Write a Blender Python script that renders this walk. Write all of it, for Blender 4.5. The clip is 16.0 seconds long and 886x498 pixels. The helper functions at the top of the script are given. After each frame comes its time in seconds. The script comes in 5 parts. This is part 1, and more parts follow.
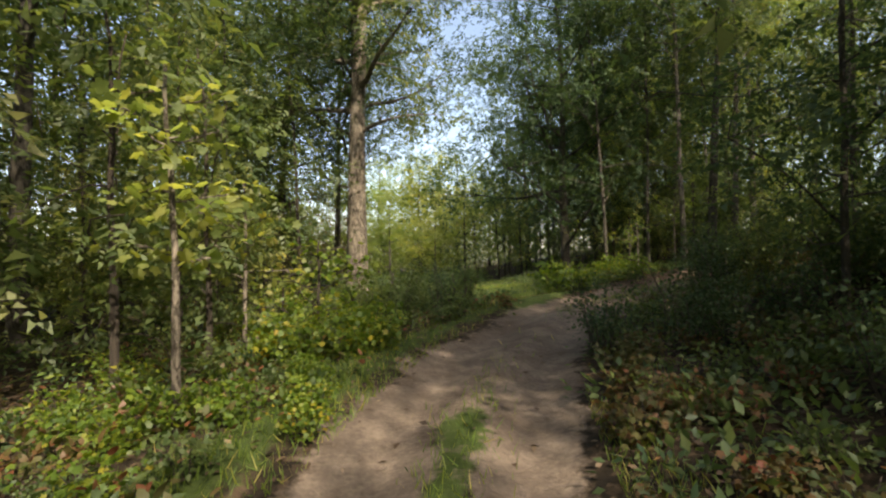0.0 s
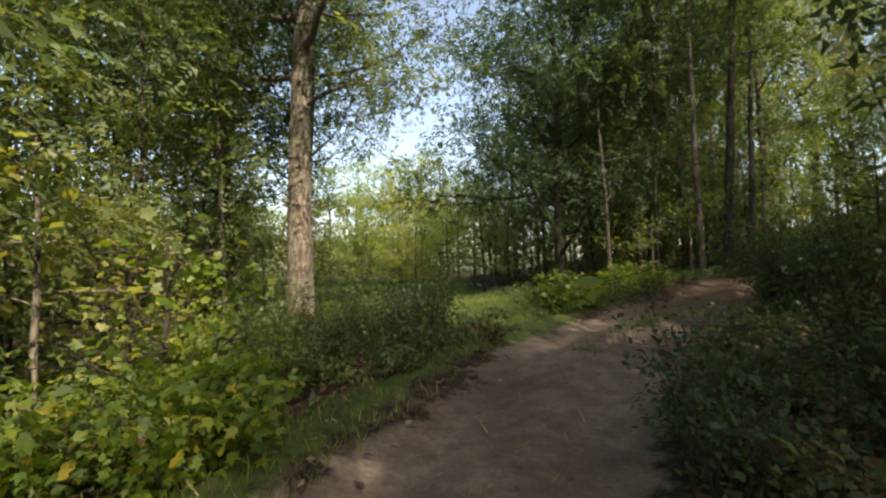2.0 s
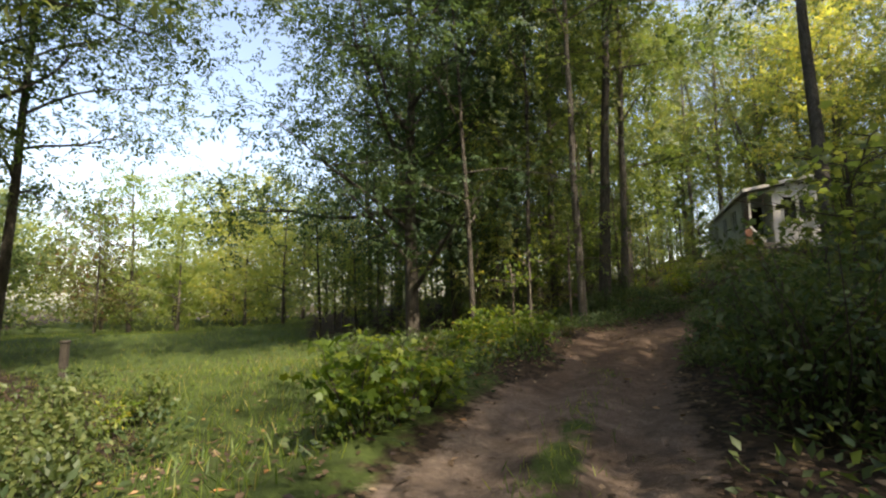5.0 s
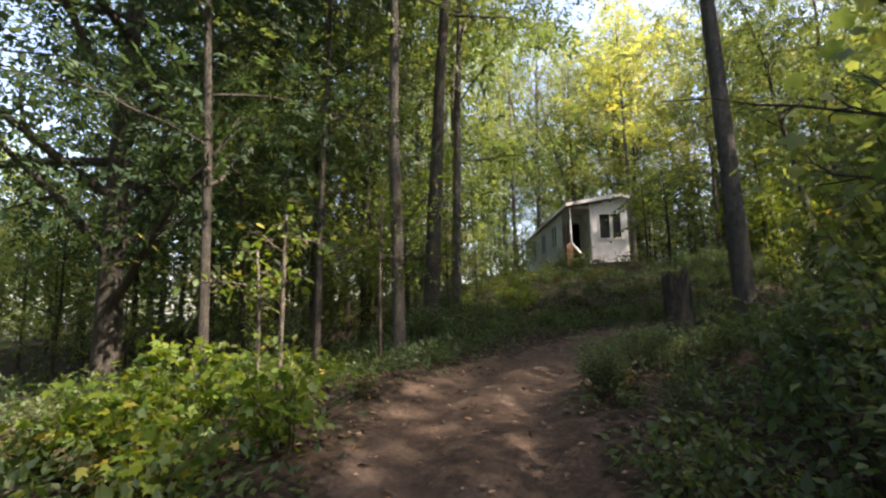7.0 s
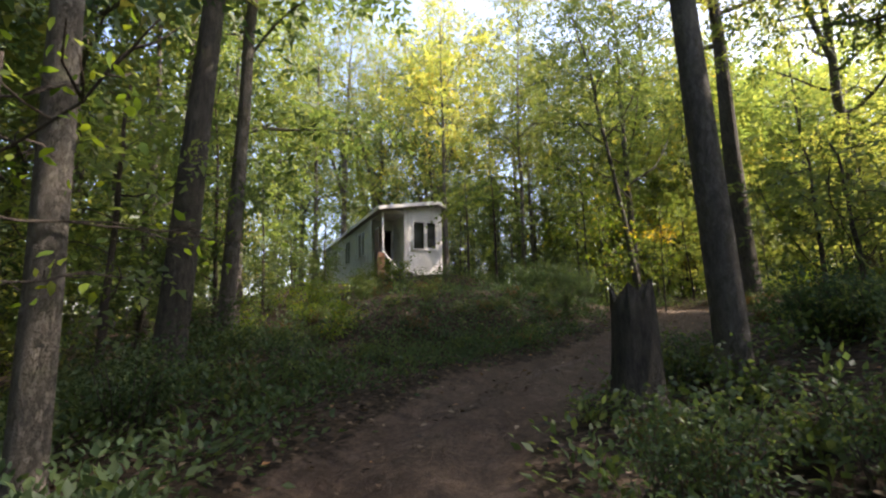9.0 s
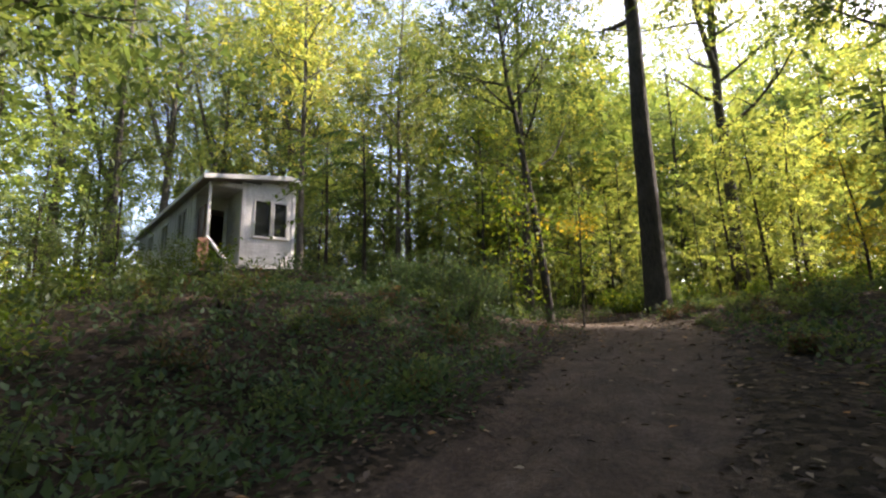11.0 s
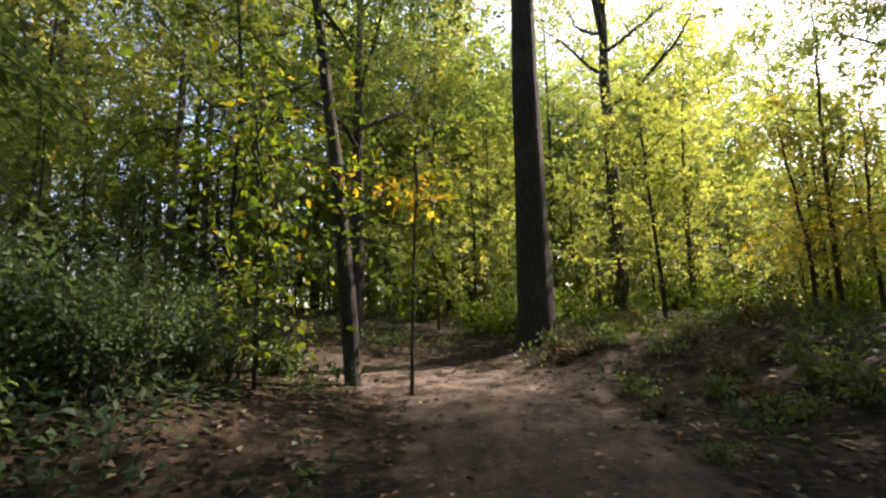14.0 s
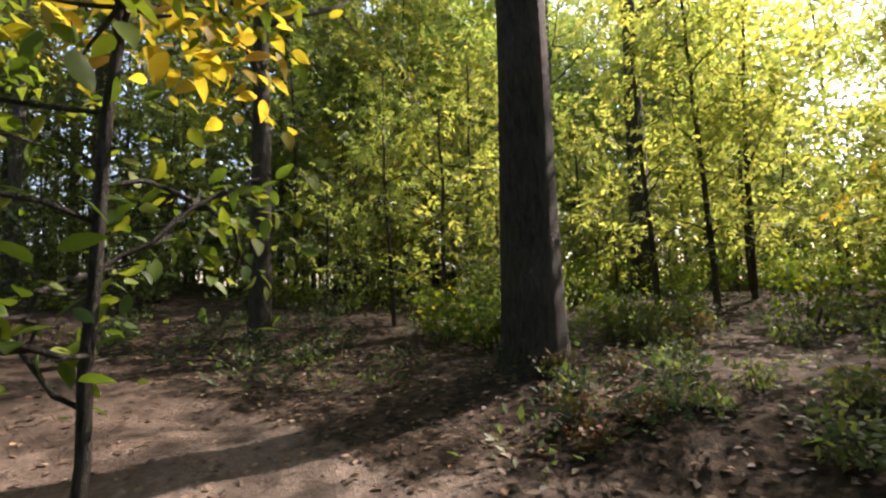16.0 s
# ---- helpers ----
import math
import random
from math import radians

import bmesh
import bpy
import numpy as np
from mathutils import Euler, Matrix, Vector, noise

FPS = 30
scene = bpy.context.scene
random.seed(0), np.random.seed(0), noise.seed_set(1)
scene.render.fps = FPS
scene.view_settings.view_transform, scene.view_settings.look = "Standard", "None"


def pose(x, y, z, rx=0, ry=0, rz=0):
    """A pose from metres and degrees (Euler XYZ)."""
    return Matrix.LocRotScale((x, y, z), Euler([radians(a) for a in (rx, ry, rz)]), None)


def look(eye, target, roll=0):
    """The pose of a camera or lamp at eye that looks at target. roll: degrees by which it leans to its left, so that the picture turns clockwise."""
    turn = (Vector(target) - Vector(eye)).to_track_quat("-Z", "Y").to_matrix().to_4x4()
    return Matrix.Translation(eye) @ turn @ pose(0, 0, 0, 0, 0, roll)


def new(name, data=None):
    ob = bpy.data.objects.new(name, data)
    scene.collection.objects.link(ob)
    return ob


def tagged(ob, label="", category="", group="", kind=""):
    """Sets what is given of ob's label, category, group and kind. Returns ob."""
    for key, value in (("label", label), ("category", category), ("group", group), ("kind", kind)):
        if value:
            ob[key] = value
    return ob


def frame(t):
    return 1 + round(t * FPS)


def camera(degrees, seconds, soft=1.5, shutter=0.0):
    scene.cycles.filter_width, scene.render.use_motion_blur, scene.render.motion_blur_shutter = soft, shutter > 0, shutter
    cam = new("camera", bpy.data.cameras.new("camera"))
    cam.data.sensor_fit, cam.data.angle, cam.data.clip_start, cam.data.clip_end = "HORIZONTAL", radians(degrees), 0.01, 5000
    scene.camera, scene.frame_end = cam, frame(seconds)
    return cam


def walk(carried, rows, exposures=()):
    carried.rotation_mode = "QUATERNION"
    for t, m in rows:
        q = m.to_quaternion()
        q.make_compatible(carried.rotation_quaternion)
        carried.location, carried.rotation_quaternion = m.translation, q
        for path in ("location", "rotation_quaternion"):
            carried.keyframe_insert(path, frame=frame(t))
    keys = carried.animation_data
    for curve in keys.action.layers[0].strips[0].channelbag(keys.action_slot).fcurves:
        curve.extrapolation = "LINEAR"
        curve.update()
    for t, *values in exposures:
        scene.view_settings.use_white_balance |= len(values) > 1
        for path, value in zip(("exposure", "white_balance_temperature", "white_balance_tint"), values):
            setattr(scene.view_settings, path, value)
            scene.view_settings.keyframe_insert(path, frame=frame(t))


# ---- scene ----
EXPOSURES = [(0.0, 1.4, 8000, 12), (4.0, 1.5, 8000, 12), (7.0, 2.2, 7250, 22), (9.5, 2.25, 7050, 22), (12.0, 2.22, 6900, 24), (14.0, 2.0, 7000, 22), (16.0, 2.2, 6900, 26)]
# seconds, eye, yaw, pitch, lean
ROWS = [
    (0, 0, 0, 1.457, 0.28, 1.38, -1.03),
    (0.5, 0.075, 0.655, 1.436, 0.15, 1.55, -0.95),
    (1, 0.149, 1.391, 1.419, -0.07, 1.76, -1.01),
    (1.5, 0.242, 2.059, 1.423, -0.44, 2.01, -1.11),
    (2, 0.346, 2.763, 1.468, -1.48, 2.49, -1.23),
    (2.5, 0.435, 3.436, 1.474, -2.47, 2.87, -1.07),
    (3, 0.531, 4.078, 1.53, -3.52, 3.13, -1),
    (3.5, 0.662, 4.642, 1.592, -5.32, 3.73, -1.04),
    (4, 0.954, 5.223, 1.561, -9.12, 5.41, -0.86),
    (5.25, 2.4, 7.55, 1.66, -20, 6.8, -0.85),
    (6.5, 4.206, 9.917, 1.759, -32.1, 7.69, -0.8),
    (7, 4.712, 10.771, 1.715, -39.42, 8.19, -0.89),
    (7.5, 5.316, 11.627, 1.757, -45.59, 8.65, -0.95),
    (8, 6.002, 12.341, 1.838, -52.79, 9.35, -1.14),
    (8.5, 6.588, 12.914, 1.951, -58.91, 9.52, -1.51),
    (9, 7.235, 13.441, 1.986, -65.04, 9.35, -1.27),
    (9.5, 7.786, 13.922, 2.129, -69.09, 8.49, -1.29),
    (10.75, 10.35, 14.72, 2.2, -79.5, 9.5, -1.1),
    (12, 13.044, 14.468, 2.317, -88.33, 10.08, -0.7),
    (12.5, 13.606, 14.225, 2.498, -90.91, 9.91, -0.71),
    (13, 14.415, 14.035, 2.654, -93.26, 9.68, -1.01),
    (13.5, 15.207, 13.788, 2.816, -95.81, 9.4, -1.01),
    (14, 15.96, 13.593, 2.915, -97.61, 8.61, -0.96),
    (14.5, 16.706, 13.213, 3.094, -99.38, 7.03, -1.23),
    (15, 17.462, 12.931, 3.222, -100.02, 6.24, -1.39),
    (15.5, 18.429, 12.627, 3.274, -100.54, 5.44, -1.56),
    (16, 19.242, 12.479, 3.355, -98.11, 4.28, -1.52),
]
FOV = 88.0
cam = camera(FOV, 16.0, soft=2.2)


def carried_pose(x, y, z, yaw, pitch, roll):
    a, p = radians(yaw), radians(pitch)
    return look((x, y, z), (x - math.sin(a) * math.cos(p), y + math.cos(a) * math.cos(p), z + math.sin(p)), roll)


walk(cam, [(t, carried_pose(*r)) for t, *r in ROWS], exposures=EXPOSURES)

# ---------------------------------------------------------------- light
SUN_AZ, SUN_EL = radians(152), radians(46)      # clockwise from +y, above the horizon
sun_way = Vector((math.sin(SUN_AZ) * math.cos(SUN_EL), math.cos(SUN_AZ) * math.cos(SUN_EL), math.sin(SUN_EL)))
sun = new("sun", bpy.data.lights.new("sun", "SUN"))
sun.data.energy, sun.data.angle, sun.data.color = 3.7, radians(0.55), (1.0, 0.93, 0.82)
sun.matrix_world = look(sun_way * 80, (0, 0, 0))
world = bpy.data.worlds.new("sky")
world.use_nodes = True
scene.world = world
sky = world.node_tree.nodes.new("ShaderNodeTexSky")
sky.sky_type, sky.sun_disc = "NISHITA", False
sky.sun_elevation, sky.sun_rotation = SUN_EL, SUN_AZ
sky.dust_density = 2.0
world.node_tree.nodes["Background"].inputs[1].default_value = 0.15
world.node_tree.links.new(sky.outputs[0], world.node_tree.nodes["Background"].inputs[0])


# ---------------------------------------------------------------- materials
def node_mat(name):
    m = bpy.data.materials.new(name)
    m.use_nodes = True
    return m, m.node_tree.nodes, m.node_tree.links


def ramp(nodes, stops):
    r = nodes.new("ShaderNodeValToRGB")
    while len(r.color_ramp.elements) < len(stops):
        r.color_ramp.elements.new(0.5)
    for e, (p, c) in zip(r.color_ramp.elements, stops):
        e.position, e.color = p, (*c, 1)
    return r


def noise_node(nodes, links, scale, detail=6, rough=0.6, stretch=None):
    tc = nodes.new("ShaderNodeTexCoord")
    n = nodes.new("ShaderNodeTexNoise")
    n.inputs["Scale"].default_value, n.inputs["Detail"].default_value, n.inputs["Roughness"].default_value = scale, detail, rough
    if stretch:
        mp = nodes.new("ShaderNodeMapping")
        mp.inputs["Scale"].default_value = stretch
        links.new(tc.outputs["Object"], mp.inputs[0])
        links.new(mp.outputs[0], n.inputs["Vector"])
    else:
        links.new(tc.outputs["Object"], n.inputs["Vector"])
    return n


def mixrgb(nodes, links, fac, a, b, mode="MIX"):
    n = nodes.new("ShaderNodeMix")
    n.data_type, n.blend_type = "RGBA", mode
    for sock, v in ((n.inputs["Factor"], fac), (n.inputs["A"], a), (n.inputs["B"], b)):
        if isinstance(v, (int, float)):
            sock.default_value = v
        elif isinstance(v, tuple):
            sock.default_value = (*v, 1)
        else:
            links.new(v, sock)
    return n.outputs["Result"]


def math_node(nodes, links, op, a, b=None):
    n = nodes.new("ShaderNodeMath")
    n.operation = op
    for sock, v in ((n.inputs[0], a), (n.inputs[1], b)):
        if v is None:
            continue
        if isinstance(v, (int, float)):
            sock.default_value = v
        else:
            links.new(v, sock)
    return n.outputs[0]


def bump(nodes, links, height, strength, dist, target):
    b = nodes.new("ShaderNodeBump")
    b.inputs["Strength"].default_value, b.inputs["Distance"].default_value = strength, dist
    links.new(height, b.inputs["Height"])
    links.new(b.outputs[0], target.inputs["Normal"])
    return b


def leaf_mat(name, stops, glow=0.45, hue_shift=0.5, gloss=0.025):
    """Thin leaves: colour by leaf and by plant, light passing through them."""
    m, nodes, links = node_mat(name)
    nodes.remove(nodes["Principled BSDF"])
    geo, info = nodes.new("ShaderNodeNewGeometry"), nodes.new("ShaderNodeObjectInfo")
    v = math_node(nodes, links, "ADD", math_node(nodes, links, "MULTIPLY", geo.outputs["Random Per Island"], 1 - hue_shift),
                  math_node(nodes, links, "MULTIPLY", info.outputs["Random"], hue_shift))
    r = ramp(nodes, stops)
    links.new(v, r.inputs[0])
    n = noise_node(nodes, links, 30, 3)
    col = mixrgb(nodes, links, 0.35, r.outputs[0], mixrgb(nodes, links, n.outputs[0], (0.55, 0.55, 0.5), (1.3, 1.3, 1.2)), "MULTIPLY")
    d, t, g = nodes.new("ShaderNodeBsdfDiffuse"), nodes.new("ShaderNodeBsdfTranslucent"), nodes.new("ShaderNodeBsdfGlossy")
    links.new(col, d.inputs[0])
    links.new(mixrgb(nodes, links, 1.0, col, (1.7, 1.62, 0.95), "MULTIPLY"), t.inputs[0])
    g.inputs["Roughness"].default_value = 0.55
    g.inputs[0].default_value = (0.8, 0.85, 0.9, 1)
    a, b = nodes.new("ShaderNodeMixShader"), nodes.new("ShaderNodeMixShader")
    a.inputs[0].default_value, b.inputs[0].default_value = glow, gloss
    links.new(d.outputs[0], a.inputs[1]), links.new(t.outputs[0], a.inputs[2])
    links.new(a.outputs[0], b.inputs[1]), links.new(g.outputs[0], b.inputs[2])
    links.new(b.outputs[0], nodes["Material Output"].inputs[0])
    return m


def bark_mat(name, dark, light, scale=7.0, moss=0.0, grain=0.45):
    m, nodes, links = node_mat(name)
    p = nodes["Principled BSDF"]
    n = noise_node(nodes, links, scale, 8, 0.7, (2.6, 2.6, grain))
    big = noise_node(nodes, links, 1.1, 4, 0.6)
    r = ramp(nodes, [(0.33, dark), (0.5, tuple(0.5 * (a + b) for a, b in zip(dark, light))), (0.68, light)])
    links.new(n.outputs[0], r.inputs[0])
    pale = ramp(nodes, [(0.5, (0, 0, 0)), (0.66, (1, 1, 1))])
    links.new(big.outputs[0], pale.inputs[0])
    f = math_node(nodes, links, "MULTIPLY", pale.outputs[0], 0.45)
    col = mixrgb(nodes, links, f, r.outputs[0], tuple(min(0.6, v * 1.7) for v in light))
    if moss:
        spot = ramp(nodes, [(0.55, (0, 0, 0)), (0.7, (1, 1, 1))])
        links.new(noise_node(nodes, links, 3.1, 5).outputs[0], spot.inputs[0])
        col = mixrgb(nodes, links, math_node(nodes, links, "MULTIPLY", spot.outputs[0], moss), col, (0.09, 0.1, 0.05))
    # long furrows between plates of bark
    vor = nodes.new("ShaderNodeTexVoronoi")
    vor.feature = "DISTANCE_TO_EDGE"
    vor.inputs["Scale"].default_value = scale * 2.2
    mp = nodes.new("ShaderNodeMapping")
    mp.inputs["Scale"].default_value = (1.0, 1.0, 0.26)
    tc = nodes.new("ShaderNodeTexCoord")
    add = nodes.new("ShaderNodeVectorMath")
    links.new(tc.outputs["Object"], mp.inputs[0])
    links.new(mp.outputs[0], add.inputs[0])
    warp = nodes.new("ShaderNodeVectorMath")
    warp.operation = "SCALE"
    warp.inputs["Scale"].default_value = 0.35
    links.new(n.outputs["Color"], warp.inputs[0])
    links.new(warp.outputs[0], add.inputs[1])
    links.new(add.outputs[0], vor.inputs["Vector"])
    crack = ramp(nodes, [(0.0, (0.5, 0.47, 0.44)), (0.13, (1, 1, 1))])
    links.new(vor.outputs["Distance"], crack.inputs[0])
    col = mixrgb(nodes, links, 1.0, col, crack.outputs[0], "MULTIPLY")
    links.new(col, p.inputs["Base Color"])
    p.inputs["Roughness"].default_value = 0.92
    h = mixrgb(nodes, links, 0.6, n.outputs[0], crack.outputs[0])
    bump(nodes, links, h, 1.0, 0.03, p)
    return m


def plain_mat(name, color, rough=0.7, var=0.25, scale=12.0, metal=0.0, relief=0.004, stain=(0.1, 0.09, 0.06), stain_amount=0.4):
    m, nodes, links = node_mat(name)
    p = nodes["Principled BSDF"]
    fine, big = noise_node(nodes, links, scale, 6), noise_node(nodes, links, scale * 0.12, 5, 0.7)
    c = mixrgb(nodes, links, fine.outputs[0], tuple(v * (1 - var) for v in color), tuple(min(1, v * (1 + var)) for v in color))
    spot = ramp(nodes, [(0.5, (0, 0, 0)), (0.75, (1, 1, 1))])
    links.new(big.outputs[0], spot.inputs[0])
    c = mixrgb(nodes, links, math_node(nodes, links, "MULTIPLY", spot.outputs[0], stain_amount), c, stain)
    links.new(c, p.inputs["Base Color"])
    p.inputs["Roughness"].default_value, p.inputs["Metallic"].default_value = rough, metal
    bump(nodes, links, fine.outputs[0], 0.5, relief, p)
    return m


GREEN = [(0.0, (0.036, 0.066, 0.026)), (0.4, (0.074, 0.116, 0.04)), (0.75, (0.125, 0.16, 0.052)), (1.0, (0.195, 0.2, 0.06))]
DEEP = [(0.0, (0.026, 0.054, 0.03)), (0.5, (0.05, 0.088, 0.042)), (1.0, (0.085, 0.122, 0.05))]
LIME = [(0.0, (0.085, 0.15, 0.052)), (0.45, (0.175, 0.235, 0.072)), (0.8, (0.285, 0.3, 0.085)), (1.0, (0.4, 0.31, 0.055))]
SOFT = [(0.0, (0.07, 0.11, 0.045)), (0.5, (0.12, 0.165, 0.06)), (0.85, (0.19, 0.215, 0.075)), (1.0, (0.3, 0.22, 0.06))]
GOLD = [(0.0, (0.13, 0.17, 0.018)), (0.4, (0.28, 0.25, 0.022)), (0.8, (0.43, 0.32, 0.04)), (1.0, (0.46, 0.29, 0.04))]
AUTUMN = [(0.0, (0.045, 0.07, 0.022)), (0.5, (0.085, 0.08, 0.028)), (0.8, (0.14, 0.075, 0.035)), (1.0, (0.18, 0.03, 0.025))]
LITTER = [(0.0, (0.035, 0.024, 0.016)), (0.45, (0.075, 0.049, 0.032)), (0.8, (0.14, 0.1, 0.066)), (0.95, (0.27, 0.21, 0.145)), (1.0, (0.32, 0.15, 0.05))]
M_green, M_deep, M_lime = leaf_mat("leaf_green", GREEN, 0.5), leaf_mat("leaf_deep", DEEP, 0.42, 0.4, 0.014), leaf_mat("leaf_lime", LIME, 0.65)
M_soft = leaf_mat("leaf_soft_green", SOFT, 0.55)
M_maple = leaf_mat("leaf_maple", [(0.0, (0.05, 0.10, 0.014)), (0.5, (0.095, 0.16, 0.018)), (0.85, (0.17, 0.21, 0.022)), (1.0, (0.38, 0.26, 0.03))], 0.5, 0.25)
M_gold, M_autumn = leaf_mat("leaf_gold", GOLD, 0.55, 0.2), leaf_mat("leaf_autumn", AUTUMN, 0.35, 0.4)
M_litter = leaf_mat("leaf_litter", LITTER, 0.1, 0.0, 0.03)
M_grass = leaf_mat("grass_blade", [(0.0, (0.045, 0.09, 0.02)), (0.5, (0.105, 0.17, 0.03)), (0.85, (0.18, 0.22, 0.04)), (1.0, (0.33, 0.28, 0.11))], 0.42, 0.0)
M_bark = bark_mat("bark_grey", (0.05, 0.045, 0.036), (0.15, 0.138, 0.112), 8.0, 0.7, 1.1)
M_oak = bark_mat("bark_oak", (0.022, 0.02, 0.016), (0.1, 0.09, 0.07), 9.0, 0.4, 0.6)
M_pale = bark_mat("bark_pale", (0.04, 0.034, 0.028), (0.26, 0.225, 0.18), 4.5, 0.6, 1.0)
M_twig = bark_mat("bark_twig", (0.03, 0.024, 0.018), (0.1, 0.08, 0.06), 12.0)

# ---------------------------------------------------------------- the lie of the land
TRACK = [(-0.2, -14, 0.25), (-0.2, 0, 0.26), (0.02, 2.5, 0.27), (0.62, 5.0, 0.34), (2.02, 7.7, 0.56), (3.95, 10.05, 0.6), (6.1, 12.3, 0.67),
         (8.0, 14.1, 0.88), (10.0, 15.0, 1.03), (12.0, 15.0, 1.25), (13.6, 14.5, 1.42), (15.5, 13.7, 1.72), (17.5, 12.95, 2.0),
         (19.3, 12.6, 2.12), (21.3, 13.0, 2.2), (23.2, 14.6, 2.35), (24.6, 17.0, 2.7), (25.4, 19.0, 3.1)]
HILLS = [(-3, 5, -0.05), (-2.3, 12, 0.15), (1, 11.5, 0.22), (-1, 20, 0.1), (-6, 40, 0), (-10, 10, -0.2), (-12, -2, -0.2), (3.6, 3, 0.95), (8, 5, 2.0),
         (4, -4, 0.8), (14, 8, 2.2), (7, 18.5, 0.6), (9, 22, 0.4), (12, 18.7, 1.75), (6, 26, 0), (17, 18, 2.75), (22.3, 20.5, 3.9), (25, 28, 4.1),
         (30, 36, 4), (18, 30, 2.2), (25, 11, 2.55), (29, 6, 3.0), (36, 12, 3.2), (24.5, 17, 2.9), (31, 21, 3.9), (18, 9.5, 2.7), (22, 4, 2.9),
         (15, -6, 2.6), (42, -6, 3), (42, 32, 4), (-22, 30, 0), (0, 62, 0)]


def spline(points, n=14):
    out = []
    pts = [np.array(p, float) for p in points]
    for i in range(len(pts) - 1):
        p0, p1, p2, p3 = pts[max(i - 1, 0)], pts[i], pts[i + 1], pts[min(i + 2, len(pts) - 1)]
        for k in range(n):
            t = k / n
            out.append(0.5 * (2 * p1 + (p2 - p0) * t + (2 * p0 - 5 * p1 + 4 * p2 - p3) * t * t + (3 * p1 - p0 - 3 * p2 + p3) * t ** 3))
    return np.array(out + [pts[-1]])


LINE = spline(TRACK)
_H = np.array(HILLS, float)


def waves(x, y):
    return (0.5 * np.sin(0.71 * x + 1.3 * np.sin(0.43 * y)) + 0.3 * np.sin(1.37 * y + 1.1 * np.sin(0.9 * x + 2)) + 0.2 * np.sin(2.9 * x + 2.3 * y))


def land(x, y):
    """Height of the ground, way off the track's middle, and how far it is track (1) or wood (0). Arrays."""
    x, y = np.atleast_1d(np.asarray(x, float)), np.atleast_1d(np.asarray(y, float))
    z, off, side = np.empty(len(x)), np.empty(len(x)), np.empty(len(x))
    for s in range(0, len(x), 4000):
        a, b = x[s:s + 4000, None], y[s:s + 4000, None]
        w = 1 / ((a - _H[:, 0]) ** 2 + (b - _H[:, 1]) ** 2 + 4.0) ** 1.6
        base = (w * _H[:, 2]).sum(1) / w.sum(1)
        d2 = (a - LINE[:, 0]) ** 2 + (b - LINE[:, 1]) ** 2
        k = d2.argmin(1)
        d = np.sqrt(d2[np.arange(len(k)), k])
        nk = np.minimum(k + 1, len(LINE) - 1)
        pk = np.maximum(nk - 1, 0)
        t = LINE[nk] - LINE[pk]
        cross = t[:, 0] * (b[:, 0] - LINE[k, 1]) - t[:, 1] * (a[:, 0] - LINE[k, 0])
        inner = (k > 0) & (k < len(LINE) - 1)
        d = np.where(inner, np.minimum(d, np.abs(cross) / (np.hypot(t[:, 0], t[:, 1]) + 1e-9)), d)
        wd = 1 / (d2 + 0.15) ** 2
        road = (wd * LINE[:, 2]).sum(1) / wd.sum(1)
        m = np.clip((d - 1.0) / 3.2, 0, 1)
        m = m * m * (3 - 2 * m)
        z[s:s + 4000] = road * (1 - m) + base * m
        off[s:s + 4000], side[s:s + 4000] = d, np.sign(cross)
    rut = -0.06 * np.exp(-((off - 0.45) / 0.2) ** 2) + 0.03 * np.exp(-(off / 0.2) ** 2) + 0.09 * np.exp(-((off - 1.25) / 0.3) ** 2)
    rut = rut * np.clip(1 - (x - 13) / 6, 0.25, 1)
    rough = np.clip((off - 0.9) / 1.5, 0.12, 1)
    z = z + rut + 0.09 * rough * waves(x, y) + 0.03 * rough * waves(3.1 * x + 7, 2.7 * y)
    return z, off, side


def gz(x, y):
    return float(land(x, y)[0][0])


GLADE = spline([(1.5, 8.4, 0.55), (1.65, 10.5, 0.95), (1.75, 13, 1.2), (1.0, 17, 2.1), (-0.3, 20.5, 3.2), (-3, 28, 5.5), (-6, 42, 9.0), (-7, 50, 9.0)], 8)


def glade(x, y):
    """How far inside the open grassy glade a place is: over 0 inside."""
    d = np.hypot(GLADE[:, 0] - x, GLADE[:, 1] - y)
    return float((GLADE[:, 2] - d).max())


HC, HW, HS = Vector((23.7, 23.98, 0)), Vector((0.77, -0.64, 0)).normalized(), Vector((0.64, 0.77, 0)).normalized()


def in_house(x, y, grow=0.0):
    v = Vector((x, y, 0)) - HC
    return -grow < v.dot(HW) < 2.8 + grow and -grow < v.dot(HS) < 13 + grow


# ---------------------------------------------------------------- mesh helpers
def mesh_of(name, verts, faces, mat, smooth=False):
    me = bpy.data.meshes.new(name)
    me.from_pydata([tuple(v) for v in verts], [], faces)
    me.materials.append(mat)
    if smooth:
        me.polygons.foreach_set("use_smooth", [True] * len(me.polygons))
    return me


def part(name, me, parent=None, label=""):
    ob = new(name, me)
    ob.parent = parent
    return tagged(ob, label) if label else ob


def tri_mesh(name, V, T, mat):
    """A mesh from arrays of corners and triangles."""
    me = bpy.data.meshes.new(name)
    me.vertices.add(len(V))
    me.vertices.foreach_set("co", np.asarray(V, np.float32).ravel())
    me.loops.add(T.size)
    me.loops.foreach_set("vertex_index", T.astype(np.int32).ravel())
    me.polygons.add(len(T))
    me.polygons.foreach_set("loop_start", np.arange(0, T.size, 3, dtype=np.int32))
    me.polygons.foreach_set("loop_total", np.full(len(T), 3, np.int32))
    me.materials.append(mat)
    me.update(calc_edges=True)
    return me


